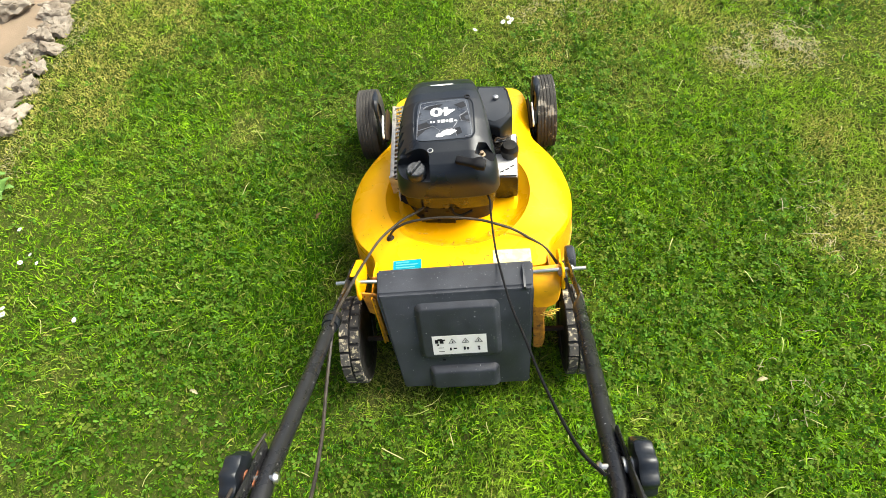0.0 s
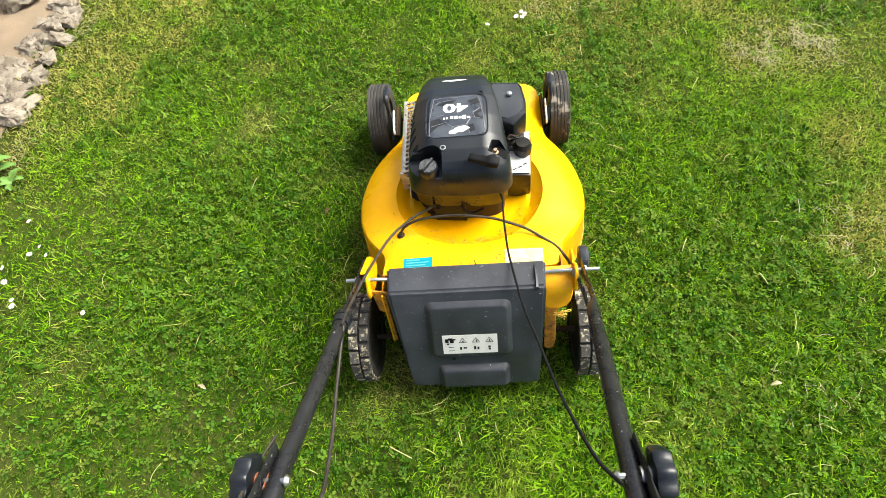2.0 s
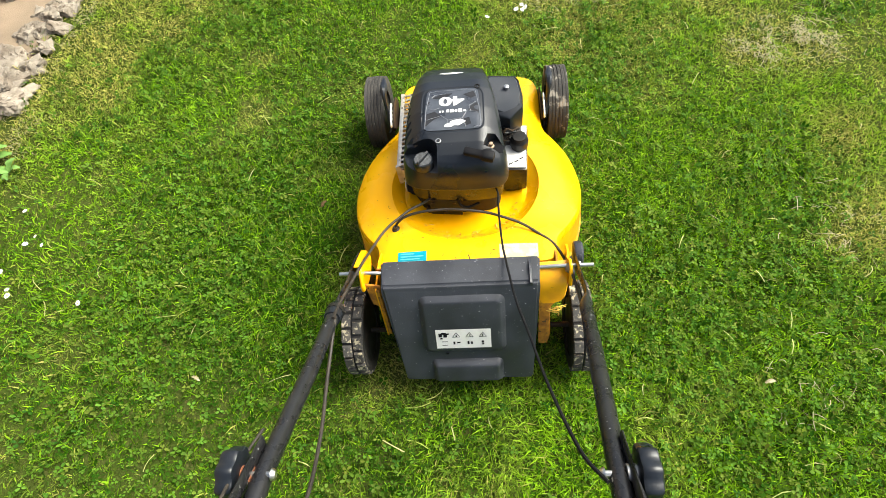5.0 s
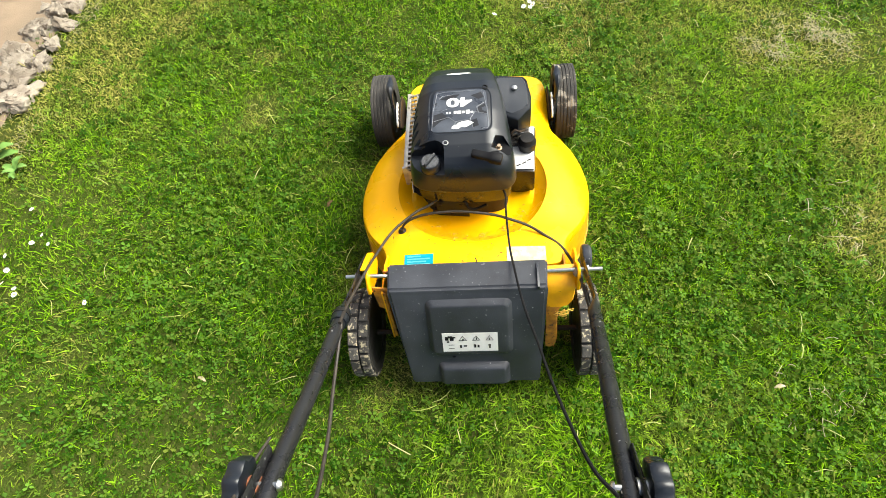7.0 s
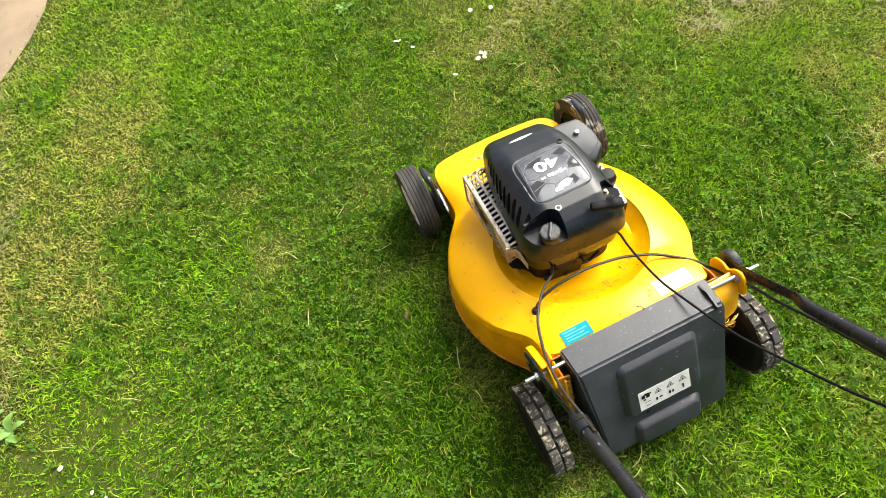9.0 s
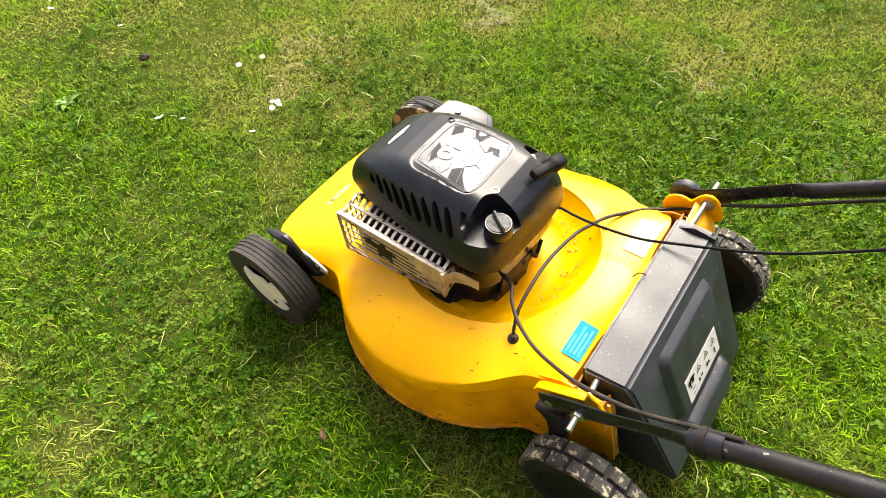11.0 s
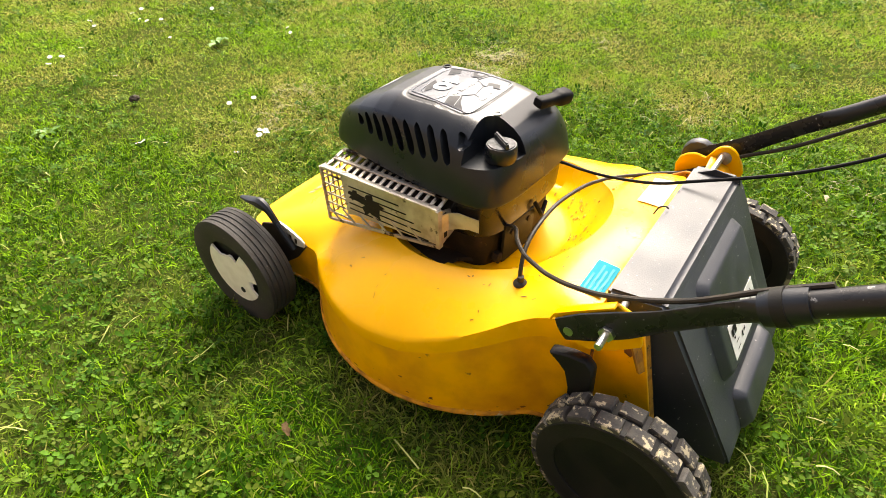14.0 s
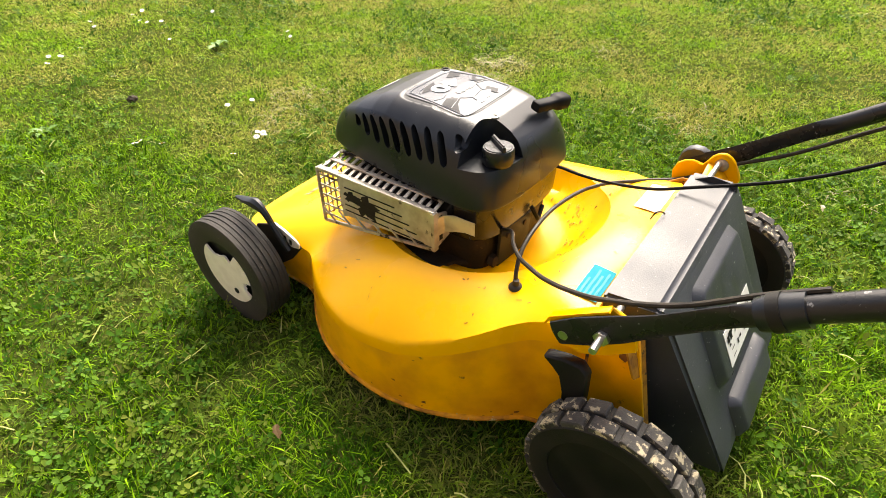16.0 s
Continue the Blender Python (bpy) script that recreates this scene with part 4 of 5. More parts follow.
# height adjusters
for sx in (-1, 1):
    x0 = sx * 0.203
    plate = [(0.530, 0.150), (0.545, 0.160), (0.600, 0.172), (0.640, 0.158), (0.660, 0.120), (0.640, 0.085), (0.600, 0.085), (0.560, 0.115)]
    adj = part("height_plate", slab(plate, "x", x0 - 0.002, x0 + 0.002, 0.0008), SOOT, mower, "dirty steel height adjuster plate")
    band = [(0.528, 0.153), (0.526, 0.162), (0.533, 0.169), (0.560, 0.180), (0.580, 0.186), (0.592, 0.184), (0.594, 0.172), (0.575, 0.158), (0.545, 0.150)]
    part("height_flange", slab(band, "x", x0 + sx * 0.0035, x0 + sx * 0.0075, 0.001), ZINC, adj, "bright zinc notched plate")
    for k in range(4):
        bm = box((0.006, 0.0055, 0.011), (x0 + sx * 0.0055, 0.583 - k * 0.0125, 0.171 - k * 0.0035), (12, 0, 0), 0.001)
        part("notch", bm, RIM, adj)
    bm = sweep([(sx * 0.214, 0.550, 0.145), (sx * 0.217, 0.564, 0.172), (sx * 0.219, 0.575, 0.194), (sx * 0.221, 0.585, 0.214), (sx * 0.222, 0.600, 0.223), (sx * 0.223, 0.622, 0.225), (sx * 0.224, 0.646, 0.222)], (0.006, 0.006, 0.0055, 0.0065, 0.010, 0.0095, 0.004), 8, 5)
    for v in bm.verts:
        v.co.z -= 0.55 * (v.co.z - 0.222) * step(0.595, 0.625, v.co.y)
    part("height_lever", bm, BLACK, mower, "black front height lever")
    bm = slab([(0.575, 0.09), (0.62, 0.115), (0.655, 0.105), (0.655, 0.08), (0.60, 0.07)], "x", x0 + sx * 0.006, x0 + sx * 0.018, 0.002)
    part("wheel_arm", bm, SOOT, mower)
lev = [(0.071, 0.211), (0.066, 0.216), (0.044, 0.222), (0.024, 0.223), (0.014, 0.212), (0.013, 0.165), (0.010, 0.125), (0.040, 0.125), (0.040, 0.168), (0.044, 0.194), (0.056, 0.203)]
part("rear_height_lever", slab(lev, "x", -0.232, -0.216, 0.0025), RIM, mower, "black wedge-shaped rear height lever")
part("rear_height_lever", slab(lev, "x", 0.212, 0.228, 0.0025), RIM, mower, "black wedge-shaped rear height lever")

# ---- engine ----
HOOD = [(-0.135, 0.248), (-0.124, 0.221), (-0.092, 0.207), (-0.03, 0.200), (0.03, 0.199), (0.072, 0.203), (0.092, 0.218), (0.098, 0.247), (0.093, 0.296), (0.084, 0.373), (0.073, 0.438),
        (0.062, 0.486), (0.050, 0.518), (0.012, 0.531), (-0.03, 0.537), (-0.070, 0.540), (-0.089, 0.533), (-0.101, 0.508), (-0.114, 0.465), (-0.124, 0.410), (-0.131, 0.350), (-0.135, 0.298)]
HX, HY = -0.015, 0.350


def hood_outline():
    pts = [Vector((a, b, 0)) for a, b in HOOD]
    m = len(pts)
    out = []
    per = 16
    for i in range(m):
        p0, p1, p2, p3 = pts[i - 1], pts[i], pts[(i + 1) % m], pts[(i + 2) % m]
        for k in range(per):
            u = k / per
            out.append(0.5 * (2 * p1 + (p2 - p0) * u + (2 * p0 - 5 * p1 + 4 * p2 - p3) * u * u + (3 * p1 - p0 - 3 * p2 + p3) * u ** 3))
    return out


OUTLINE = hood_outline()


def hood_top(x, y):
    z = float(np.interp(y, (0.19, 0.21, 0.23, 0.254, 0.29, 0.34, 0.40, 0.43, 0.466, 0.50, 0.525, 0.545), (0.348, 0.366, 0.383, 0.395, 0.402, 0.407, 0.406, 0.400, 0.387, 0.369, 0.350, 0.330)))
    z -= 0.62 * max(0.0, abs(x + 0.018) - 0.050) ** 2 / 0.06
    # shallow panel line
    nx, ny = (x + 0.018) / 0.068, (y - 0.341) / 0.062
    e = (abs(nx) ** 6 + abs(ny) ** 6) ** (1 / 6)
    return z - 0.0015 * (1 - step(0.97, 1.0, e))


def lip_z(y):
    """Lower edge of the cowl, which drops towards the rear."""
    return 0.304 - 0.006 * (1 - step(0.26, 0.45, y))


def lip_ring(k, up, flare):
    """One line of the rolled lower lip, which stands out along the rear."""
    ring = []
    for p in OUTLINE:
        m = k + flare * (1 - step(0.235, 0.285, p.y))
        ring.append((p.x * m + HX * (1 - m), p.y * m + HY * (1 - m), lip_z(p.y) + up))
    return ring


rings = [lip_ring(*v) for v in ((0.945, 0.004, 0), (0.985, 0.0, 0.002), (0.997, 0.0, 0.005), (1.0, 0.0014, 0.006), (1.0, 0.0045, 0.005), (1.0, 0.007, 0.003))]
SH = [(0.997, 0.14), (0.990, 0.34), (0.980, 0.52), (0.966, 0.69), (0.948, 0.82), (0.928, 0.915), (0.905, 0.97)] + [(0.88 - 0.85 * k / 70, 1.0) for k in range(71)]
for s, q in SH:
    ring = []
    for p in OUTLINE:
        xx, yy = HX + (p.x - HX) * s, HY + (p.y - HY) * s
        top = hood_top(xx, yy)
        ring.append((xx, yy, lip_z(yy) + 0.007 + (top - lip_z(yy) - 0.007) * q))
    rings.append(ring)
cowl = part("engine_cowl", loft(rings), BLACK, mower, "black moulded engine cowl with side louvres")
inset = lambda k, z: [(HX + (p.x - HX) * k, HY + (p.y - HY) * k, z) for p in OUTLINE[::6]]
part("blower_housing", loft([inset(0.90, 0.238), inset(0.925, 0.242), inset(0.935, 0.262), inset(0.945, 0.3065)]), BLACK_GLOSS, mower, "glossy black lower engine shroud")
part("engine_block", loft([inset(0.84, 0.168), inset(0.85, 0.235), inset(0.86, 0.249)]), SOOT, mower, "sooty engine block")
# linkage plate, screws and fittings low on the engine
part("linkage_plate", box((0.075, 0.005, 0.066), (-0.050, 0.2165, 0.212), (4, 0, -6), 0.0015), RIM, mower)
for xa, za in ((-0.078, 0.236), (-0.030, 0.232), (-0.052, 0.196)):
    part("plate_screw", lathe([(0.0045, 0), (0.0045, -0.004), (0.0, -0.004)], "y", (xa, 0.2125, za), 8), SOOT, mower)
part("fuel_line", sweep([(-0.020, 0.206, 0.255), (-0.012, 0.200, 0.236), (0.004, 0.205, 0.222), (0.030, 0.212, 0.228)], 0.0035, 8, 5), INK, mower)
part("oil_drain", lathe([(0.010, 0), (0.010, -0.010), (0.006, -0.012), (0.0, -0.012)], "y", (-0.090, 0.232, 0.190), 6), SOOT, mower)

# louvres along the muffler flank, sunk into the cowl
from mathutils.bvhtree import BVHTree
cb = bmesh.new()
cb.from_mesh(cowl.data)
tree = BVHTree.FromBMesh(cb)
cb.free()
cut = bmesh.new()
for k in range(10):
    y0 = 0.456 - k * 0.0205
    tall = (0.007, 0.014, 0.018, 0.020, 0.021, 0.021, 0.021, 0.021, 0.020, 0.009)[k]
    zm = (0.362, 0.362, 0.362, 0.363, 0.364, 0.365, 0.366, 0.367, 0.367, 0.378)[k]
    near, deep = [], []
    for q in range(16):
        f = q / 15 - 0.5
        side = 0.0066 * (1 - abs(f * 2) ** 3) ** 0.5
        near.append((f, side))
    outline = [(f, w) for f, w in near] + [(f, -w) for f, w in near[::-1][1:-1]]
    for f, w in outline:
        yy, zz = y0 - f * 0.022 * tall / 0.021 + 0.004 * (f * 2) ** 2 + w, zm - f * 2 * tall
        hit = tree.ray_cast(Vector((-0.4, yy, zz)), Vector((1, 0, 0)))
        deep.append((hit[0].x if hit[0] else -0.09, yy, zz))
    loft([[(-0.16, b, c) for a, b, c in deep], [(a + 0.016, b, c) for a, b, c in deep]], True, cut)


def carve(ob, cutter):
    """Cuts a closed bmesh out of a mesh object."""
    bmesh.ops.recalc_face_normals(cutter, faces=cutter.faces)
    me = bpy.data.meshes.new("carving")
    cutter.to_mesh(me)
    cutter.free()
    tool = bpy.data.objects.new("carving", me)
    scene.collection.objects.link(tool)
    mod = ob.modifiers.new("carving", "BOOLEAN")
    mod.object = tool
    mod.operation = "DIFFERENCE"
    mod.solver = "EXACT"
    done = bpy.data.meshes.new_from_object(ob.evaluated_get(bpy.context.evaluated_depsgraph_get()))
    ob.modifiers.clear()
    if len(done.polygons) > len(ob.data.polygons) // 2:
        ob.data = done
    bpy.data.objects.remove(tool)


carve(cowl, cut)
STARTER = [(0.046, 0.247), (0.086, 0.240), (0.091, 0.256), (0.072, 0.280), (0.055, 0.274)]
# filler recess: a level shelf at one rear corner with a rounded inner wall
shelf = [(-0.22, 0.08), (-0.056, 0.08), (-0.0545, 0.20)]
shelf += [(-0.0745 + 0.022 * math.cos(radians(9 * k)), 0.244 + 0.022 * math.sin(radians(9 * k))) for k in range(11)] + [(-0.11, 0.2655), (-0.22, 0.261)]
carve(cowl, loft([[(a, b, 0.3515) for a, b in shelf], [(a + 0.0015, b + 0.0015, 0.46) for a, b in shelf]]))
# opening for the starter rope
carve(cowl, loft([[(a, b, 0.366) for a, b in STARTER], [(a, b, 0.46) for a, b in STARTER]]))
cowl.data.set_sharp_from_angle(angle=radians(40))


def on_hood(x, y, lift):
    hit = tree.ray_cast(Vector((x, y, 0.6)), Vector((0, 0, -1)))
    return hit[0] + Vector((0, 0, lift)) if hit[0] else Vector((x, y, 0.4))


def hood_patch(name, x0, x1, y0, y1, mat, parent, lift, label="", nx=14, ny=14, corner=0.0):
    bm = bmesh.new()
    g = []
    for j in range(ny + 1):
        row = []
        for i in range(nx + 1):
            u, v = 2 * i / nx - 1, 2 * j / ny - 1
            if corner:
                k = (abs(u) ** 10 + abs(v) ** 10) ** 0.1
                m = max(abs(u), abs(v))
                if k > 0:
                    u, v = u * m / k, v * m / k
            wide = 1.0 - 0.12 * (v * 0.5 + 0.5) if corner else 1.0
            xx = (x0 + x1) / 2 + (x1 - x0) / 2 * u * wide
            yy = (y0 + y1) / 2 + (y1 - y0) / 2 * v
            row.append(bm.verts.new(on_hood(xx, yy, lift)))
        g.append(row)
    for a, b in zip(g, g[1:]):
        for i in range(nx):
            bm.faces.new((a[i], a[i + 1], b[i + 1], b[i]))
    return part(name, bm, mat, parent, label)


decal = hood_patch("cowl_decal", -0.082, 0.046, 0.284, 0.398, DECAL, cowl, 0.0012, "torn, crumpled silver and black decal", 20, 20, 0.1)
for k, (xa, xb, ya, yb) in enumerate(((-0.030, -0.026, 0.329, 0.334), (-0.036, -0.032, 0.329, 0.334), (-0.020, -0.014, 0.329, 0.336), (-0.012, -0.004, 0.328, 0.336), (-0.002, 0.004, 0.329, 0.335), (0.006, 0.014, 0.327, 0.337), (0.016, 0.022, 0.329, 0.333))):
    hood_patch("print_bar", xa - 0.011, xb - 0.011, ya, yb, WHITE_PRINT, decal, 0.0022, nx=2, ny=2)
for xa, ya, r in ((0.004, 0.302, 0.016), (-0.012, 0.296, 0.011)):
    bm = bmesh.new()
    vs = [bm.verts.new(on_hood(xa - 0.012 + r * cx, ya + 0.7 * r * cy, 0.0022)) for cx, cy in ((-1.1, -0.6), (0.2, -0.8), (1.2, 0.1), (0.5, 0.7), (-0.4, 0.5), (-0.9, 0.2))]
    bm.faces.new(vs)
    part("white_emblem", bm, WHITE_PRINT, decal)
bm = bmesh.new()
vs = [bm.verts.new(on_hood(xa, ya, 0.0012)) for xa, ya in ((-0.051, 0.466), (-0.022, 0.462), (0.006, 0.465), (0.004, 0.470), (-0.020, 0.473), (-0.047, 0.471))]
bm.faces.new(vs)
part("white_emblem", bm, WHITE_PRINT, cowl, "small white diamond emblem on the nose")

# dark torn shards of the decal
for shard in (((-0.066, 0.296), (-0.046, 0.316), (-0.030, 0.324), (-0.044, 0.340), (-0.062, 0.334)), ((0.052, 0.328), (0.028, 0.337), (0.034, 0.352), (0.048, 0.362)), ((-0.050, 0.384), (-0.030, 0.396), (-0.006, 0.398), (-0.014, 0.388), (-0.036, 0.380)),
              ((0.018, 0.392), (0.040, 0.402), (0.046, 0.384), (0.034, 0.378)), ((0.020, 0.292), (0.018, 0.314), (0.030, 0.318), (0.034, 0.298))):
    bm = bmesh.new()
    bm.faces.new([bm.verts.new(on_hood(xa - 0.012, 0.284 + 0.88 * (ya - 0.284), 0.0018)) for xa, ya in shard])
    part("torn_patch", bm, TORN, decal)

# printed lines of the decal
LINES = (((-0.066, 0.290), (-0.064, 0.345), (-0.056, 0.404), (-0.040, 0.408), (0.030, 0.408)), ((0.030, 0.408), (0.044, 0.404), (0.052, 0.345), (0.054, 0.292), (0.040, 0.288)),
         ((-0.062, 0.316), (-0.030, 0.326), (-0.016, 0.312), (-0.020, 0.290)), ((0.052, 0.330), (0.026, 0.338), (0.016, 0.318), (0.022, 0.290)), ((0.016, 0.318), (-0.016, 0.312)),
         ((-0.052, 0.385), (-0.044, 0.394), (-0.020, 0.398)), ((0.046, 0.366), (0.030, 0.352), (0.034, 0.334)), ((-0.060, 0.350), (-0.046, 0.345), (-0.034, 0.350)))
for line in LINES:
    line = [(xa - 0.012, 0.284 + 0.88 * (ya - 0.284)) for xa, ya in line]
    pts = []
    for (xa, ya), (xb, yb) in zip(line, line[1:]):
        pts += [on_hood(xa + (xb - xa) * q / 3, ya + (yb - ya) * q / 3, 0.0016) for q in range(3)]
    pts.append(on_hood(*line[-1], 0.0016))
    part("decal_line", sweep(pts, 0.0007, 5, 2), PALE_LINE, decal)

# the number on the cowl, read from the front of the mower
txt = bpy.data.curves.new("number", "FONT")
txt.body = "40"
txt.size = 0.0335
txt.offset = 0.0012
txt.extrude = 0.0003
txt.align_x = "CENTER"
tmp = bpy.data.objects.new("number", txt)
scene.collection.objects.link(tmp)
dg = bpy.context.evaluated_depsgraph_get()
num = bpy.data.meshes.new_from_object(tmp.evaluated_get(dg))
bpy.data.objects.remove(tmp)
for v in num.vertices:
    wx, wy = -v.co.x * 1.60 - 0.020, 0.372 - v.co.y * 1.05
    h = on_hood(wx, wy, 0.0022)
    v.co = Vector((wx, wy, h.z + v.co.z))
num.materials.clear()
num.materials.append(WHITE_PRINT)
num_ob = new("number_marking", num)
num_ob.parent = decal
tagged(num_ob, "white number 40")

for xa, ya in ((-0.049, 0.259), (0.037, 0.402)):
    h = on_hood(xa, ya, 0)
    part("cowl_screw", lathe([(0.0065, -0.002), (0.0065, 0.0012), (0.0045, 0.0014), (0.004, -0.001), (0.0, -0.001)], "z", h, 14), STEEL if ya < 0.3 else RIM, cowl)

# fuel cap
cap_bm = lathe([(0.019, 0), (0.0215, 0.004), (0.0215, 0.020), (0.020, 0.0235), (0.0, 0.0235)], "z", (0, 0, 0), 36)
cap = part("fuel_cap", cap_bm, BLACK, cowl, "round black fuel cap with a finger bar")
cap.location = (-0.084, 0.230, 0.351)
bm = box((0.006, 0.038, 0.010), (-0.084, 0.230, 0.3775), (0, 0, -35), 0.0025)
part("cap_bar", bm, BLACK, cowl)
part("cap_disc", lathe([(0.0185, 0.3740), (0.0180, 0.3757), (0.0, 0.3757)], "z", (-0.084, 0.230, 0), 32), CAP_FACE, cowl)
part("cap_bar_edge", box((0.003, 0.034, 0.002), (-0.084, 0.230, 0.3832), (0, 0, -35), 0.0006), CAP_FACE, cowl)

# starter handle
def grip_ring(u, wide, high):
    turn = Matrix.Translation((0.037, 0.219, 0.394)) @ Euler((radians(10), radians(6), radians(-15))).to_matrix().to_4x4()
    return [turn @ Vector((u, wide * math.copysign(abs(math.cos(a)) ** 0.55, math.cos(a)), high * math.copysign(abs(math.sin(a)) ** 0.55, math.sin(a)))) for a in (2 * math.pi * k / 20 for k in range(20))]


bm = loft([grip_ring(u, w, h) for u, w, h in ((-0.033, 0.005, 0.004), (-0.0325, 0.0075, 0.0060), (-0.030, 0.0092, 0.0074), (-0.012, 0.0088, 0.0070), (0.004, 0.0090, 0.0074), (0.007, 0.0110, 0.0095), (0.014, 0.0118, 0.0105), (0.028, 0.0115, 0.0100), (0.031, 0.0100, 0.0085), (0.032, 0.006, 0.005))])
grip = part("starter_handle", bm, INK, mower, "black T-shaped starter handle")
part("starter_stem", sweep([(0.047, 0.217, 0.392), (0.053, 0.228, 0.384), (0.058, 0.242, 0.370)], (0.0085, 0.007, 0.006), 10, 4), INK, grip)
part("starter_guide", box((0.022, 0.012, 0.016), (0.052, 0.238, 0.376), (20, 0, 0), 0.003), INK, mower)
part("rope_knot", box((0.012, 0.006, 0.010), (0.060, 0.219, 0.386), (0, 0, 20), 0.002), STEEL, mower)


# black sheet on the opening's floor, painted in for the shade down there
part("starter_slot_shade", slab([(0.067 + (a - 0.067) * 0.97, 0.258 + (b - 0.258) * 0.97) for a, b in STARTER], "z", 0.3664, 0.3674, 0), INK, cowl)
part("rope_pulley", lathe([(0.007, 0.0), (0.007, 0.002), (0.004, 0.003), (0.004, 0.010), (0.0, 0.010)], "z", (0.062, 0.260, 0.3676), 16), RUST_STEEL, cowl, "dull steel rope guide in the starter opening")

# air filter and carburettor side
AF = [(0.054, 0.378), (0.088, 0.366), (0.108, 0.360), (0.138, 0.384), (0.140, 0.420), (0.134, 0.466), (0.126, 0.480), (0.060, 0.488), (0.050, 0.480)]
ctr = Vector((0.102, 0.425, 0))
def af(k, z): return [(ctr.x + (a - ctr.x) * k, ctr.y + (b - ctr.y) * k, z + (0.018 * min(0, (b - 0.395) / 0.035) if z > 0.34 else 0)) for a, b in AF]
bm = loft([af(0.97, 0.285), af(1.0, 0.290), af(1.0, 0.345), af(0.96, 0.355), af(0.90, 0.358)])
filt = part("air_filter_cover", bm, BLACK, mower, "dark grey air filter cover with one screw")
part("cover_panel", loft([af(0.80, 0.3565), af(0.79, 0.3600), af(0.765, 0.3612)]), GREY_COVER, filt, "grey satin panel in a black rim")
part("cover_screw", lathe([(0.006, 0.359), (0.006, 0.364), (0.004, 0.365), (0.0, 0.365)], "z", (0.103, 0.438, 0), 10), STEEL, filt)
part("filter_base", box((0.066, 0.13, 0.07), (0.102, 0.41, 0.25), (0, 0, 0), 0.006), BLACK_GLOSS, mower)
side = part("side_cover", box((0.056, 0.138, 0.086), (0.120, 0.342, 0.221), (0, 0, -4), 0.008), BLACK_GLOSS, mower, "black engine side cover")
part("side_label", box((0.049, 0.126, 0.002), (0.120, 0.342, 0.2655), (0, 0, -4), 0.0008), WHITE, side, "silver-white label with faint print")
for a, b in ((0.106, 0.290), (0.119, 0.296), (0.131, 0.304)):
    part("print_bar", box((0.010, 0.003, 0.0008), (a, b, 0.2672), (0, 0, 24), 0), INK, side)
part("oil_cap", lathe([(0.019, 0.266), (0.0215, 0.272), (0.0215, 0.290), (0.018, 0.294), (0.016, 0.302), (0.0, 0.303)], "z", (0.128, 0.341, 0), 10), RIM, mower, "black ribbed oil filler cap")
part("throttle_link", sweep([(0.092, 0.345, 0.312), (0.100, 0.350, 0.318), (0.112, 0.352, 0.310), (0.126, 0.366, 0.302)], 0.0025, 6, 4), SOOT, mower)
part("choke_lever", box((0.030, 0.010, 0.006), (0.106, 0.352, 0.306), (0, 15, 20), 0.002), BLACK, mower)

# ---- muffler and its guard ----
part("muffler", box((0.045, 0.170, 0.070), (-0.120, 0.395, 0.248), (0, 0, 0), 0.012), SOOT, mower, "sooty muffler behind its guard")
guard = thing_part("muffler_guard", (0, 0, 0))
GX = -0.156


def strut(a, b, w, parent=guard, name="guard_bar", depth=None):
    a, b = Vector(a), Vector(b)
    d = b - a
    bm = box((w, depth or w * 0.6, d.length), (0, 0, 0), (0, 0, 0), 0)
    bmesh.ops.transform(bm, matrix=Matrix.Translation((a + b) / 2) @ d.to_track_quat("Z", "X").to_matrix().to_4x4(), verts=bm.verts)
    return part(name, bm, GUARD, parent, smooth=False)


yf, yr = 0.512, 0.284
zt = lambda y: 0.289
zb = lambda y: 0.226 - 0.036 * (y - yr) / (yf - yr)
part("guard_edge", box((0.010, yf - yr, 0.006), (GX + 0.003, (yf + yr) / 2, 0.2875), (0, 0, 0), 0.002), GUARD, guard, "bright rolled top edge")
part("guard_rail", box((0.006, yf - yr - 0.01, 0.004), (GX + 0.050, (yf + yr) / 2, 0.2965), (0, 0, 0), 0.001), GUARD, guard)
part("guard_rail", box((0.007, 0.215, 0.003), (GX + 0.026, 0.396, 0.2935), (0, 0, 0), 0.0008), GUARD, guard)
for k in range(17):
    y = yf - 0.006 - k * 0.0135
    part("guard_slat", box((0.048, 0.0055, 0.0022), (GX + 0.026, y, zt(y) + 0.0025), (0, -8, 6), 0.0006), GUARD, guard)
# outer face: stained plate with an open lattice at its front and below
face = [(yr, zt(yr)), (yr, zb(yr) + 0.004), (0.452, zb(0.452) + 0.020), (0.466, 0.215), (0.466, zt(0.466))]
part("guard_plate", slab(face, "x", GX - 0.001, GX + 0.001, 0), GUARD, guard, "heat-stained guard plate")
for k in range(5):
    part("guard_slot", box((0.003, 0.10 + 0.014 * k, 0.0022), (GX - 0.0002, 0.405 - 0.006 * k, 0.272 - k * 0.0105), (0, 0, 0), 0.0006), RIM, guard)
strut((GX, yf, zb(yf)), (GX, yr, zb(yr)), 0.005)
strut((GX, yf, zb(yf)), (GX, yf, zt(yf)), 0.005)
strut((GX, yr, zb(yr)), (GX, yr, zt(yr)), 0.009)
strut((GX, 0.395, zb(0.395)), (GX, 0.380, zt(0.380)), 0.003)
for k in range(6):
    y = yr + 0.03 + k * 0.034
    strut((GX - 0.0015, y, zb(y)), (GX - 0.0015, y + 0.026, zb(y) + 0.022), 0.003)
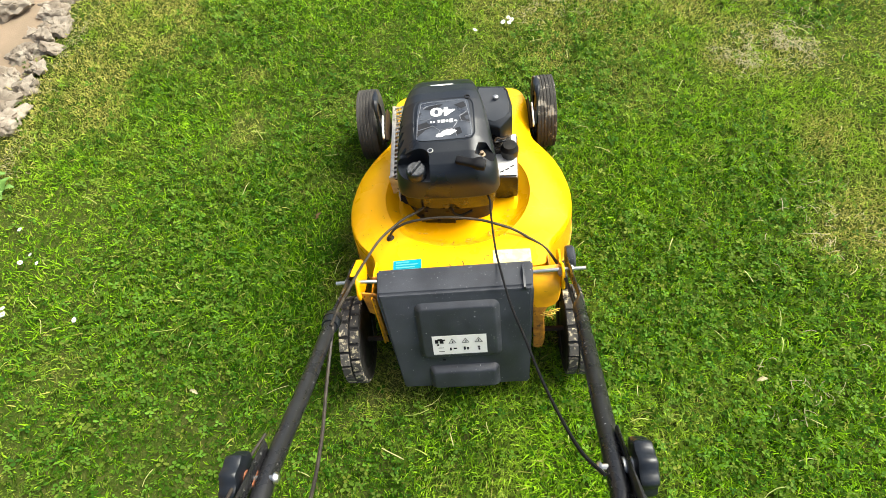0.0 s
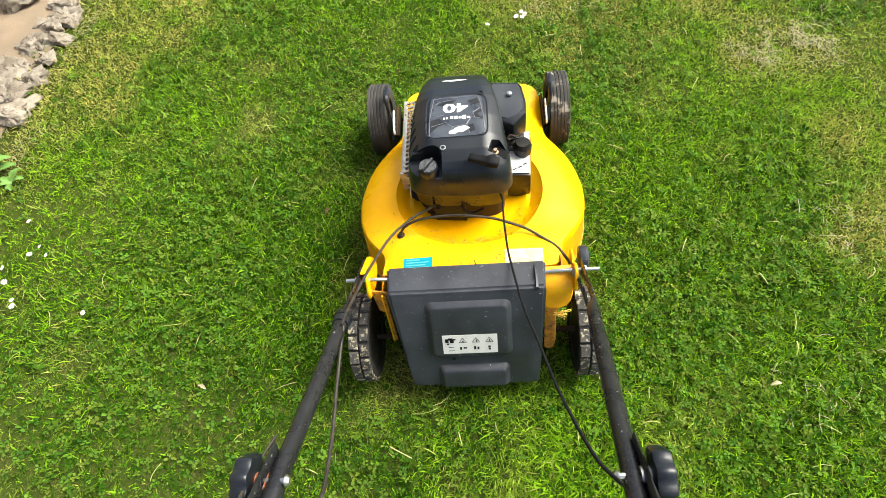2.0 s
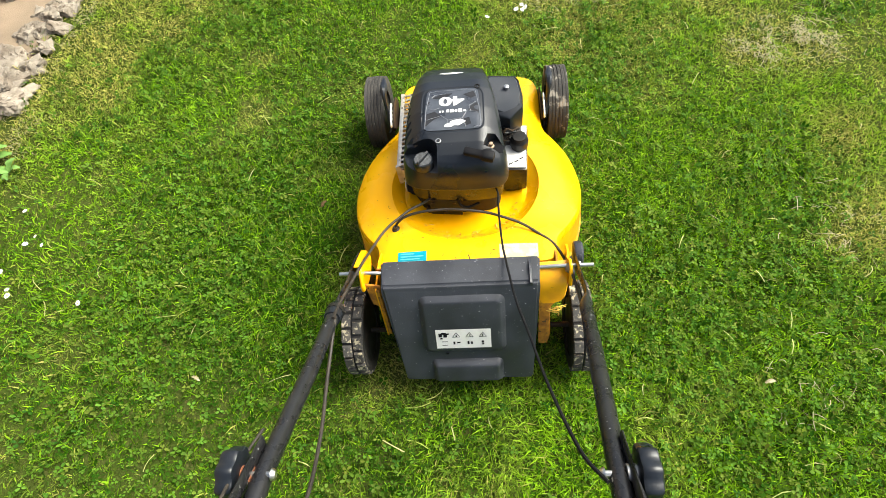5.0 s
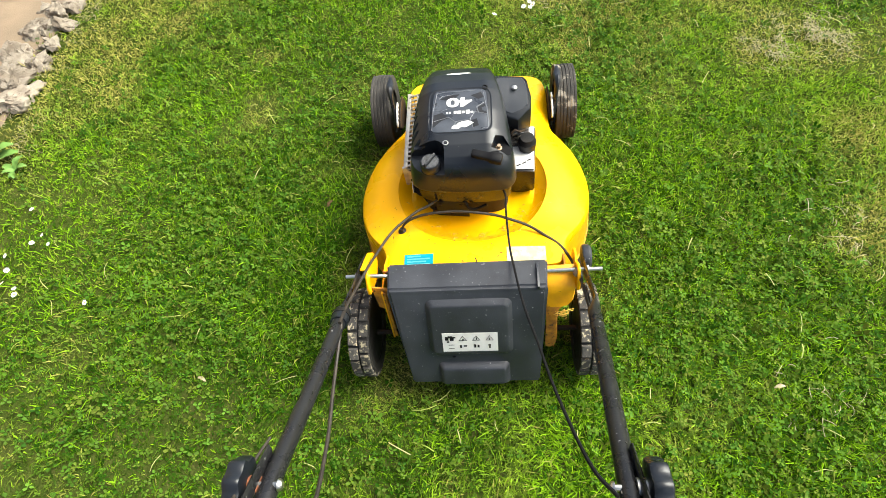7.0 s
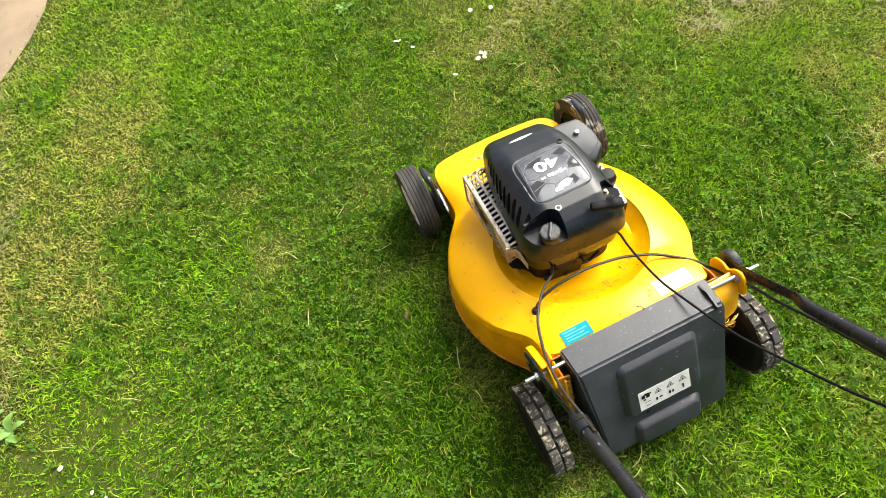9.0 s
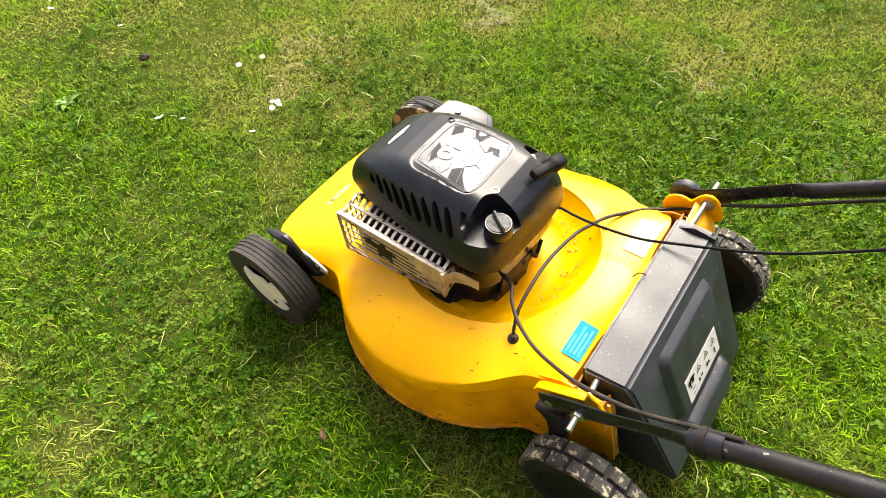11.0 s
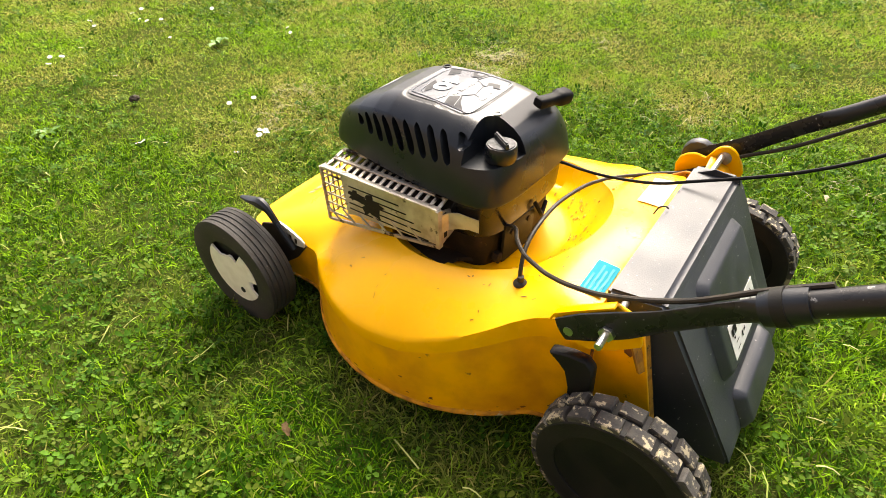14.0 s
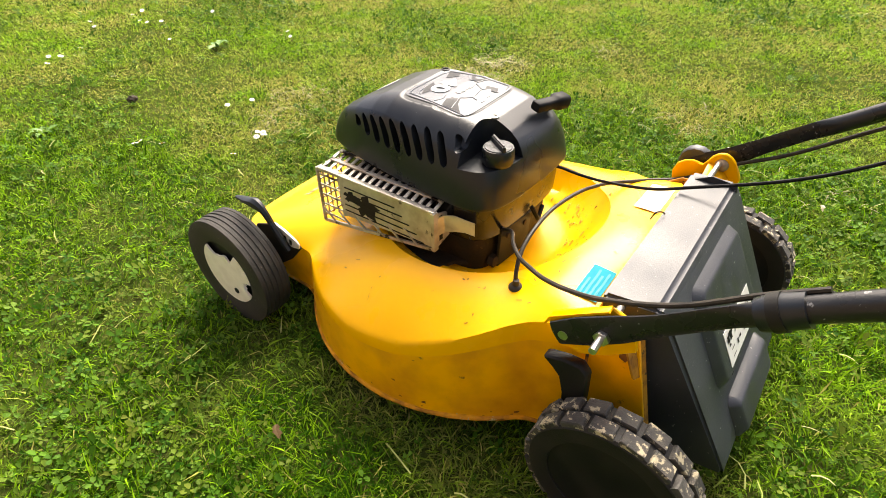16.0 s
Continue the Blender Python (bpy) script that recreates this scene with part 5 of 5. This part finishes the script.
for k in range(5):
    z = 0.206 + k * 0.018
    strut((GX, yf, z), (GX, 0.462, z), 0.003)
for k in range(6):
    x = GX + 0.001 + k * 0.0095
    z0 = zb(yf) + 0.004
    strut((x, yf, z0), (x, yf, zt(yf)), 0.0025)
for k in range(6):
    z = zb(yf) + 0.008 + k * 0.017
    strut((GX, yf, z), (GX + 0.050, yf, z), 0.0025)
blot = []
for k in range(28):
    a = 2 * math.pi * k / 28
    r = 0.021 + 0.005 * math.sin(5 * a) + 0.004 * math.sin(11 * a + 1)
    blot.append((0.412 + r * math.cos(a), 0.250 + 0.85 * r * math.sin(a)))
part("burn_mark", slab(blot, "x", GX - 0.0016, GX - 0.0009, 0), RIM, guard, "burnt black patch on the guard")
part("burn_mark", slab([(y + 0.030 - (y - 0.412) * 0.35, z + 0.008 + (z - 0.25) * -0.5) for y, z in blot], "x", GX - 0.0018, GX - 0.0011, 0), RIM, guard)
tab = [(GX, 0.289), (GX, 0.228), (GX + 0.030, 0.236), (GX + 0.060, 0.246), (GX + 0.072, 0.240), (GX + 0.072, 0.268), (GX + 0.030, 0.276)]
part("guard_tab", slab(tab, "y", yr - 0.002, yr + 0.001, 0.0006), GUARD, guard, "folded steel end tab")
strap = ((GX + 0.004, 0.2825, 0.248, 0.279), (GX + 0.014, 0.277, 0.252, 0.280), (-0.1385, 0.262, 0.257, 0.283), (-0.1375, 0.246, 0.261, 0.282), (-0.1365, 0.230, 0.261, 0.2815))
part("guard_strap", loft([[(a, b, lo), (a, b, hi), (a + 0.0016, b + 0.0012, hi), (a + 0.0016, b + 0.0012, lo)] for a, b, lo, hi in strap]), GUARD, guard, "bent steel strap that fixes the guard")
for k in range(2):
    part("guard_slot", box((0.008, 0.005, 0.016), (GX + 0.012, yr, 0.246 + k * 0.026), (0, 0, 0), 0.001), RIM, guard)

# ---- handle ----
for sx, x0 in ((-1, -0.216), (1, 0.209)):
    if sx < 0:
        ear = [(0.070, 0.240), (0.074, 0.260), (0.068, 0.271), (0.040, 0.290), (0.006, 0.313), (-0.008, 0.308), (-0.024, 0.286), (-0.027, 0.268), (0.000, 0.246), (0.030, 0.230), (0.058, 0.232)]
    else:
        ear = [(0.062, 0.228), (0.070, 0.240), (0.072, 0.254), (0.067, 0.269), (0.058, 0.276), (0.046, 0.280), (0.036, 0.279), (0.029, 0.275), (0.025, 0.284), (0.020, 0.294), (0.012, 0.301), (0.002, 0.304),
               (-0.008, 0.300), (-0.016, 0.291), (-0.023, 0.280), (-0.028, 0.267), (-0.026, 0.258), (-0.010, 0.252), (0.010, 0.238), (0.036, 0.226)]
    e = part("handle_bracket", slab(ear, "x", x0 - 0.003, x0 + 0.003, 0.0015), YELLOW, mower, "yellow pressed-steel handle bracket")
    if sx < 0:
        lip = [(0.076, 0.261), (0.071, 0.2745), (0.040, 0.2955), (0.008, 0.3170), (0.006, 0.3145), (0.038, 0.2925), (0.069, 0.2715), (0.073, 0.261)]
        part("bracket_lip", slab(lip, "x", -0.2290, -0.217, 0.0006), YELLOW, e, "bent yellow lip over the handle end")
        part("rust_spot", slab([(-0.004, 0.236), (-0.012, 0.240), (-0.018, 0.231), (-0.014, 0.222), (-0.006, 0.226)], "x", -0.1952, -0.1942, 0), CHIP, e)
    else:
        part("bracket_bolt", lathe([(0.0105, 0.0), (0.0095, -0.004), (0.006, -0.007), (0.0, -0.008)], "x", (x0 - 0.0025, 0.003, 0.284), 14), RUST_STEEL, e, "domed rusty bolt head")
        part("bracket_web", box((0.020, 0.045, 0.003), (x0 - sx * 0.012, 0.012, 0.240), (25, 0, 0), 0.001), YELLOW_DIRTY, e)
    bx = x0 + sx * 0.008
    part("nut", lathe([(0.0088, 0), (0.0088, 0.007), (0.0, 0.007)], "x", (bx + (0.006 if sx > 0 else -0.019), 0.006, 0.2895), 6), STEEL, e, "zinc-plated nut on the hinge rod")
    part("rivet", lathe([(0.006, 0), (0.006, 0.003), (0.0, 0.004)], "x", (x0 + sx * 0.0225, 0.048, 0.266), 10), STEEL, e)
part("fold_knob", lathe([(0.024, -0.008), (0.026, -0.005), (0.026, 0.006), (0.022, 0.010), (0.0, 0.010)], "x", (0.230, 0.045, 0.268), 14), FLAP, mower, "black ribbed clamp knob")

LEFT = [(-0.234, 0.058, 0.261), (-0.234, 0.028, 0.281), (-0.234, -0.006, 0.304), (-0.233, -0.044, 0.332), (-0.232, -0.120, 0.391), (-0.231, -0.250, 0.478), (-0.230, -0.400, 0.585), (-0.229, -0.440, 0.612)]
RIGHT = [(0.224, 0.050, 0.262), (0.224, 0.022, 0.276), (0.223, 0.000, 0.290), (0.221, -0.040, 0.322), (0.214, -0.120, 0.382), (0.203, -0.250, 0.478), (0.190, -0.400, 0.588), (0.187, -0.440, 0.614)]


def flat_end(bm, y_from, y_to):
    for v in bm.verts:
        k = step(y_from, y_to, v.co.y)
        mid = -0.234 if v.co.x < 0 else 0.2235
        v.co.x = mid + (v.co.x - mid) * (1 - 0.76 * k)
    return bm


TR = [0.0150, 0.0185, 0.0170, 0.0125, 0.0115, 0.0125, 0.0125, 0.0125]
back = [(-0.226, -0.470, 0.628), (-0.205, -0.492, 0.636), (-0.160, -0.500, 0.638), (0.0, -0.502, 0.638), (0.120, -0.500, 0.638), (0.165, -0.492, 0.636), (0.184, -0.470, 0.630)]
bm = sweep(LEFT + back + RIGHT[::-1], TR + [0.012] * 7 + TR[::-1], 14, 8)
flat_end(bm, -0.125, -0.085)
part("lower_handle", bm, TUBE, mower, "chipped black tubular lower handle")

# the upper handle bolts on outside and runs back and up to a cross bar
up = [(-0.244, -0.385, 0.590), (-0.244, -0.430, 0.622), (-0.243, -0.560, 0.715), (-0.240, -0.760, 0.860), (-0.225, -0.825, 0.905), (-0.180, -0.850, 0.922), (0.0, -0.855, 0.925),
      (0.150, -0.850, 0.922), (0.195, -0.825, 0.906), (0.208, -0.760, 0.862), (0.206, -0.560, 0.716), (0.203, -0.430, 0.622), (0.203, -0.385, 0.590)]
bm = sweep(up, [0.010] + [0.011] * 11 + [0.010], 12, 6)
for v in bm.verts:
    k = step(-0.52, -0.44, v.co.y)
    mid = -0.2425 if v.co.x < 0 else 0.1995
    v.co.x = mid + (v.co.x - mid) * (1 - 0.70 * k)
part("upper_handle", bm, TUBE, mower, "black tubular upper handle")


def clamp_knob(x0, y0, z0, sx, rust):
    """Lobed clamp knob on a bolt through both tubes."""
    outline = []
    for k in range(48):
        a = 2 * math.pi * k / 48
        r = 0.0310 + 0.0022 * math.cos(8 * a)
        outline.append((r * math.cos(a), r * math.sin(a)))
    rings = []
    for s, off in ((0.60, 0.012), (0.94, 0.013), (1.0, 0.016), (1.0, 0.028), (0.94, 0.033), (0.70, 0.036)):
        rings.append([(x0 + sx * off, y0 + u * s, z0 + v * s) for u, v in outline])
    kb = part("clamp_knob", loft(rings), BLACK, mower, "black lobed handle clamp knob")
    part("spacer", lathe([(0.011, sx * 0.001), (0.011, sx * 0.014)], "x", (x0, y0, z0), 16), RUST if rust else STEEL, kb, "rusty spacer" if rust else "steel spacer")
    part("bolt_head", lathe([(0.0, -sx * 0.0285), (0.004, -sx * 0.0285), (0.0068, -sx * 0.026), (0.0074, -sx * 0.023)], "x", (x0, y0, z0), 16), STEEL, kb, "domed zinc bolt head")
    part("bolt_shaft", lathe([(0.004, -sx * 0.024), (0.004, sx * 0.012)], "x", (x0, y0, z0), 8), STEEL, kb)


clamp_knob(-0.239, -0.428, 0.612, -1, True)
clamp_knob(0.194, -0.430, 0.614, 1, False)

# rubber sleeve that ties the cable to the tube
bm = sweep([(-0.2322, -0.113, 0.3850), (-0.2322, -0.119, 0.3895), (-0.232, -0.129, 0.397), (-0.2319, -0.143, 0.4065)], (0.0150, 0.0158, 0.0158, 0.0150), 14, 4)
sleeve = part("cable_sleeve", bm, BLACK, mower, "black rubber cable sleeve")
part("sleeve_band", sweep([(-0.232, -0.121, 0.391), (-0.232, -0.125, 0.394), (-0.232, -0.129, 0.397)], 0.0172, 14, 2), RIM, sleeve)

# cables
def cable(points, r=0.0030, label="dark sheathed control cable", mat=None):
    return part("cable", sweep(points, r, 8, 8), mat or CABLE, mower, label)


cable([(-0.082, 0.220, 0.246), (-0.099, 0.194, 0.262), (-0.126, 0.176, 0.266), (-0.150, 0.153, 0.269), (-0.167, 0.131, 0.276), (-0.184, 0.102, 0.283), (-0.198, 0.065, 0.294), (-0.211, 0.020, 0.313), (-0.222, -0.050, 0.352), (-0.224, -0.110, 0.398), (-0.224, -0.150, 0.425)])
cable([(-0.163, 0.148, 0.226), (-0.157, 0.152, 0.250), (-0.132, 0.159, 0.267), (-0.091, 0.163, 0.276), (-0.030, 0.166, 0.274), (0.040, 0.160, 0.266), (0.083, 0.148, 0.260), (0.120, 0.136, 0.251), (0.155, 0.114, 0.244), (0.184, 0.091, 0.240), (0.200, 0.060, 0.244), (0.208, 0.020, 0.264), (0.212, -0.02, 0.292)])
cable([(0.212, -0.02, 0.292), (0.214, -0.08, 0.325), (0.212, -0.16, 0.385), (0.204, -0.30, 0.488), (0.199, -0.42, 0.590), (0.205, -0.52, 0.672)])
cable([(0.060, 0.226, 0.284), (0.072, 0.204, 0.278), (0.072, 0.174, 0.276), (0.073, 0.129, 0.277), (0.076, 0.067, 0.286), (0.081, 0.017, 0.303), (0.095, -0.090, 0.343), (0.112, -0.175, 0.388), (0.130, -0.290, 0.474), (0.150, -0.400, 0.590), (0.172, -0.440, 0.626)], 0.0024, "black starter rope", INK)
cable([(-0.222, -0.150, 0.420), (-0.224, -0.190, 0.416), (-0.222, -0.260, 0.425), (-0.212, -0.360, 0.458), (-0.203, -0.460, 0.525), (-0.208, -0.56, 0.64), (-0.228, -0.64, 0.765)])
cable([(-0.246, -0.37, 0.588), (-0.255, -0.41, 0.612), (-0.256, -0.46, 0.650), (-0.252, -0.56, 0.722)], 0.0022, "thin throttle cable")

# grass clippings stuck to the mower
bm = bmesh.new()
g = random.Random(5)
for _ in range(70):
    a = g.uniform(0, 2 * math.pi)
    r = g.uniform(0.20, 0.265)
    cx, cy = CX + r * math.cos(a), CY + r * math.sin(a)
    t, l, w = g.uniform(0, 6.28), g.uniform(0.001, 0.004), g.uniform(0.0003, 0.0007)
    c, s = math.cos(t), math.sin(t)
    pts = [(cx + c * l - s * w, cy + s * l + c * w), (cx - c * l - s * w, cy - s * l + c * w), (cx - c * l + s * w, cy - s * l - c * w), (cx + c * l + s * w, cy + s * l - c * w)]
    if min(deck_z(*p) for p in pts) > 0:
        bm.faces.new([bm.verts.new((p[0], p[1], deck_z(*p) + 0.0012)) for p in pts])
tagged(part("dry_clippings", bm, SOOT, deck, "dried grass clippings on the paint", smooth=False), kind="stuff")


# flakes of dirt and dried clippings in the bowl behind the engine
db = bmesh.new()
db.from_mesh(deck.data)
deck_tree = BVHTree.FromBMesh(db)
db.free()
g = random.Random(21)
for mat, count, name, label in ((SOOT, 9, "dirt_flakes", "dark flakes of dirt in the bowl"), (CRUD, 90, "dried_clippings", "dry yellow clippings caked in the bowl")):
    bm = bmesh.new()
    for _ in range(count):
        a = radians(g.choice((g.gauss(262, 16), g.gauss(300, 14), g.uniform(170, 330))))
        r = (0.72 + abs(g.gauss(0, 0.09))) * bowl_reach(math.cos(a), math.sin(a))
        cx, cy = CX + r * math.cos(a), CY + r * math.sin(a)
        size = g.uniform(0.0008, 0.0022 if mat is SOOT else 0.0034)
        turn, ring = g.uniform(0, 6.28), []
        for q in range(6):
            w = turn + q * math.pi / 3
            k = size * g.uniform(0.4, 1.2)
            hit = deck_tree.ray_cast(Vector((cx + k * 1.6 * math.cos(w), cy + k * 0.8 * math.sin(w), 0.6)), Vector((0, 0, -1)))
            if hit[0]:
                ring.append(hit[0] + Vector((0, 0, 0.0012)))
        if len(ring) == 6:
            top = bm.verts.new(sum(ring, Vector()) / 6 + Vector((0, 0, size * g.uniform(0.3, 0.9))))
            low = [bm.verts.new(p) for p in ring]
            for q in range(6):
                bm.faces.new((low[q], low[(q + 1) % 6], top))
    tagged(part(name, bm, mat, deck, label, smooth=False), kind="stuff")
# ---- stone edging ----
def rock(at, size, seed, turn, label):
    """A broken block: the hull of random corners, roughened."""
    g = random.Random(seed)
    bm = bmesh.new()
    for _ in range(16):
        v = Vector((g.uniform(-1, 1), g.uniform(-1, 1), g.uniform(-1, 1)))
        v = v / max(abs(c) for c in v) * g.uniform(0.75, 1.0)
        bm.verts.new((v.x * size[0], v.y * size[1], v.z * size[2]))
    bmesh.ops.convex_hull(bm, input=bm.verts)
    for v in [v for v in bm.verts if not v.link_faces]:
        bm.verts.remove(v)
    bmesh.ops.subdivide_edges(bm, edges=list(bm.edges), cuts=11 if size[0] > 0.04 else 4, use_grid_fill=True, smooth=0.04)
    off = Vector((seed * 1.7, seed * 0.9, 0))
    for v in bm.verts:
        n = v.co.normalized()
        k = min(1.0, min(size[0], size[1]) / 0.06)
        v.co += n * k * (0.014 * noise.noise(v.co * 16 + off) - 0.022 * abs(noise.noise(v.co * 24 + off)) + 0.010 * noise.noise(v.co * 60 + off) + 0.005 * noise.noise(v.co * 140 + off))
    ob = part("edging_stone", bm, STONE)
    ob.matrix_world = pose(*at, 4 * math.sin(seed), 5 * math.cos(seed), turn)
    return tagged(ob, label, "stone", "stones along the lawn edge")


ROCKS = ((-1.625, 0.905, 0.075, 0.075, 0.040, 10), (-1.700, 1.010, 0.080, 0.070, 0.034, -14), (-1.640, 1.075, 0.060, 0.055, 0.036, 8), (-1.735, 1.140, 0.085, 0.060, 0.030, -20),
         (-1.625, 1.180, 0.050, 0.045, 0.034, 14), (-1.690, 1.265, 0.080, 0.055, 0.036, 24), (-1.600, 1.300, 0.060, 0.040, 0.030, -28), (-1.660, 1.380, 0.070, 0.055, 0.034, 30),
         (-1.605, 1.440, 0.050, 0.065, 0.032, -12), (-1.665, 1.520, 0.065, 0.060, 0.040, 12), (-1.640, 1.660, 0.070, 0.070, 0.044, 30), (-1.690, 1.780, 0.075, 0.065, 0.042, 22),
         (-1.665, 1.920, 0.070, 0.080, 0.044, -8), (-1.640, 2.060, 0.060, 0.070, 0.040, 16))
for k, (a, b, sa, sb, sc, tr) in enumerate(ROCKS):
    rock((a, b, 0.004), (sa * 1.1, sb * 1.1, sc * 0.9), 37 + 23 * k, tr, "low broken pale limestone slab edging the lawn")
g = random.Random(77)
for k in range(34):
    b = 0.84 + 0.037 * k + g.uniform(-0.03, 0.03)
    sz = g.uniform(0.010, 0.026)
    rock((lawn_edge(b) - g.uniform(0.03, 0.22), b, 0.010), (sz * 1.4, sz, sz * 0.7), 500 + 13 * k, g.uniform(0, 180), "small broken limestone piece at the lawn edge")
rock((-1.86, 1.58, 0.03), (0.10, 0.085, 0.06), 313, 25, "brown weathered rock on the sandy path")

# ---- daisies, fallen leaves, weeds, clods ----
def daisy(x, y, s, seed):
    g = random.Random(seed)
    ob = thing("daisy", "small white daisy in the lawn", "flower", "daisies in the lawn", (x, y, 0.0))
    h = g.uniform(0.020, 0.034)
    tx, ty = g.uniform(-0.4, 0.4), g.uniform(-0.4, 0.4)
    bm = bmesh.new()
    for k in range(13):
        a = 2 * math.pi * k / 13 + g.uniform(-0.1, 0.1)
        c, sn = math.cos(a), math.sin(a)
        pts = []
        for r, w in ((0.25, 0.10), (0.75, 0.17), (1.0, 0.08), (1.0, -0.08), (0.75, -0.17), (0.25, -0.10)):
            px, py = s * (r * c - w * sn), s * (r * sn + w * c)
            pts.append(bm.verts.new((px, py, h + px * tx + py * ty + 0.1 * s * r * r)))
        bm.faces.new(pts)
    part("petals", bm, PETAL, ob, smooth=False)
    part("centre", lathe([(0.0, h), (s * 0.30, h + 0.0005), (s * 0.26, h + s * 0.14), (0.0, h + s * 0.2)], "z", n=10), POLLEN, ob)
    part("stem", sweep([(0, 0, 0), (0.002, 0.001, h * 0.5), (0, 0, h)], 0.0008, 5, 3), CLOVER, ob)


DAISIES = ((-1.40, 0.25), (-1.38, 0.25), (-1.47, 0.26), (-1.36, 0.41), (-1.31, 0.29), (-1.25, 0.28), (-1.28, 0.31), (-1.35, 0.20), (-1.35, 0.16), (-1.30, 0.14), (-1.29, 0.12), (-1.07, 0.09),
           (-1.45, 0.19), (-1.38, 0.05), (0.47, 2.62), (0.48, 2.67), (0.66, 2.64), (0.72, 2.66), (0.63, 2.53), (0.62, 2.45), (0.66, 2.40), (0.55, 2.17), (0.56, 2.23), (0.88, 2.34),
           (0.87, 1.82), (0.84, 1.77), (0.82, 1.80), (0.16, 2.35), (0.13, 2.30), (0.19, 2.32), (0.10, 2.38), (0.29, 2.38), (0.20, 1.96), (0.26, 1.40), (0.33, 1.37), (0.17, 1.15),
           (0.20, 1.16), (0.19, 1.14), (0.19, 1.17), (-0.04, 1.41), (-0.03, 1.40), (-0.00, 1.34), (0.07, 1.12))
g = random.Random(3)
for k, (a, b) in enumerate(DAISIES):
    daisy(a, b, g.uniform(0.0060, 0.0085) if a < -0.8 else g.uniform(0.0075, 0.0105) if b > 1.6 else g.uniform(0.0070, 0.0090), k)


def leaf(name, at, length, width, turn, mat, label, seed=1):
    """A dry curled leaf with a ragged, partly torn edge."""
    g = random.Random(seed)
    bm = bmesh.new()
    n = 14
    a, b, c = [], [], []
    for k in range(n + 1):
        u = k / n
        w = width * (math.sin(math.pi * (0.05 + 0.9 * u)) ** 0.7)
        wl, wr = w * g.uniform(0.45, 1.1), w * g.uniform(0.45, 1.1)
        zc = 0.10 * length * math.sin(math.pi * u * 1.2)
        side = 0.12 * length * math.sin(2.6 * u)
        a.append(bm.verts.new((length * (u - 0.5), side - wl, zc + 0.55 * wl)))
        b.append(bm.verts.new((length * (u - 0.5), side, zc)))
        c.append(bm.verts.new((length * (u - 0.5), side + wr, zc + 0.30 * wr)))
    for k in range(n):
        bm.faces.new((a[k], a[k + 1], b[k + 1], b[k]))
        bm.faces.new((b[k], b[k + 1], c[k + 1], c[k]))
    bmesh.ops.solidify(bm, geom=list(bm.faces), thickness=0.0006)
    ob = part(name, bm, mat)
    ob.matrix_world = pose(*at, 6, -8, turn)
    return tagged(ob, label, "leaf")


leaf("fallen_leaf", (0.649, -0.165, 0.026), 0.024, 0.0055, 5, DEAD_LEAF, "pale dry fallen leaf on the grass", 3)
leaf("fallen_leaf", (-0.684, -0.127, 0.026), 0.028, 0.0050, -30, DEAD_LEAF, "pale dry fallen leaf on the grass", 4)
leaf("fallen_leaf", (-0.418, 0.374, 0.026), 0.024, 0.0075, 55, BROWN_LEAF, "brown fallen leaf beside the mower", 8)


def weed(x, y, seed, reach, n):
    """A flat rosette of broad lobed leaves."""
    g = random.Random(seed)
    ob = thing("weed", "broad-leaved green weed rosette in the grass", "weed", at=(x, y, 0.004))
    for k in range(n):
        turn = 2 * math.pi * k / n + g.uniform(-0.3, 0.3)
        length, rise = reach * g.uniform(0.7, 1.1), g.uniform(0.15, 0.5)
        bm = bmesh.new()
        rows = []
        for i in range(9):
            u = i / 8
            w = length * 0.20 * (0.15 + math.sin(math.pi * min(1.0, 0.1 + 0.88 * u)) ** 0.8) * (1 - 0.25 * (i % 2))
            out, z = length * u, length * rise * math.sin(2.2 * u)
            rows.append([bm.verts.new((out * math.cos(turn) - v * math.sin(turn), out * math.sin(turn) + v * math.cos(turn), z + 0.3 * abs(v))) for v in (-w, 0, w)])
        for p, q in zip(rows, rows[1:]):
            bm.faces.new((p[0], q[0], q[1], p[1]))
            bm.faces.new((p[1], q[1], q[2], p[2]))
        part("leaf", bm, WEED, ob)


weed(-1.60, 0.625, 2, 0.085, 8)
weed(-1.50, 0.580, 5, 0.05, 7)
weed(0.63, 1.97, 7, 0.055, 7)
weed(-0.14, 1.74, 8, 0.045, 6)
bm = bmesh.new()
bmesh.ops.create_icosphere(bm, subdivisions=3, radius=1.0)
for v in bm.verts:
    f = 1 + 0.4 * noise.noise(v.co * 2.3)
    v.co = Vector((v.co.x * f * 0.016, v.co.y * f * 0.012, v.co.z * f * 0.011))
ob = part("soil_clod", bm, DARK_CLOD)
ob.location = (0.13, 1.72, 0.018)
tagged(ob, "dark crumbly soil clod in the grass", "soil")
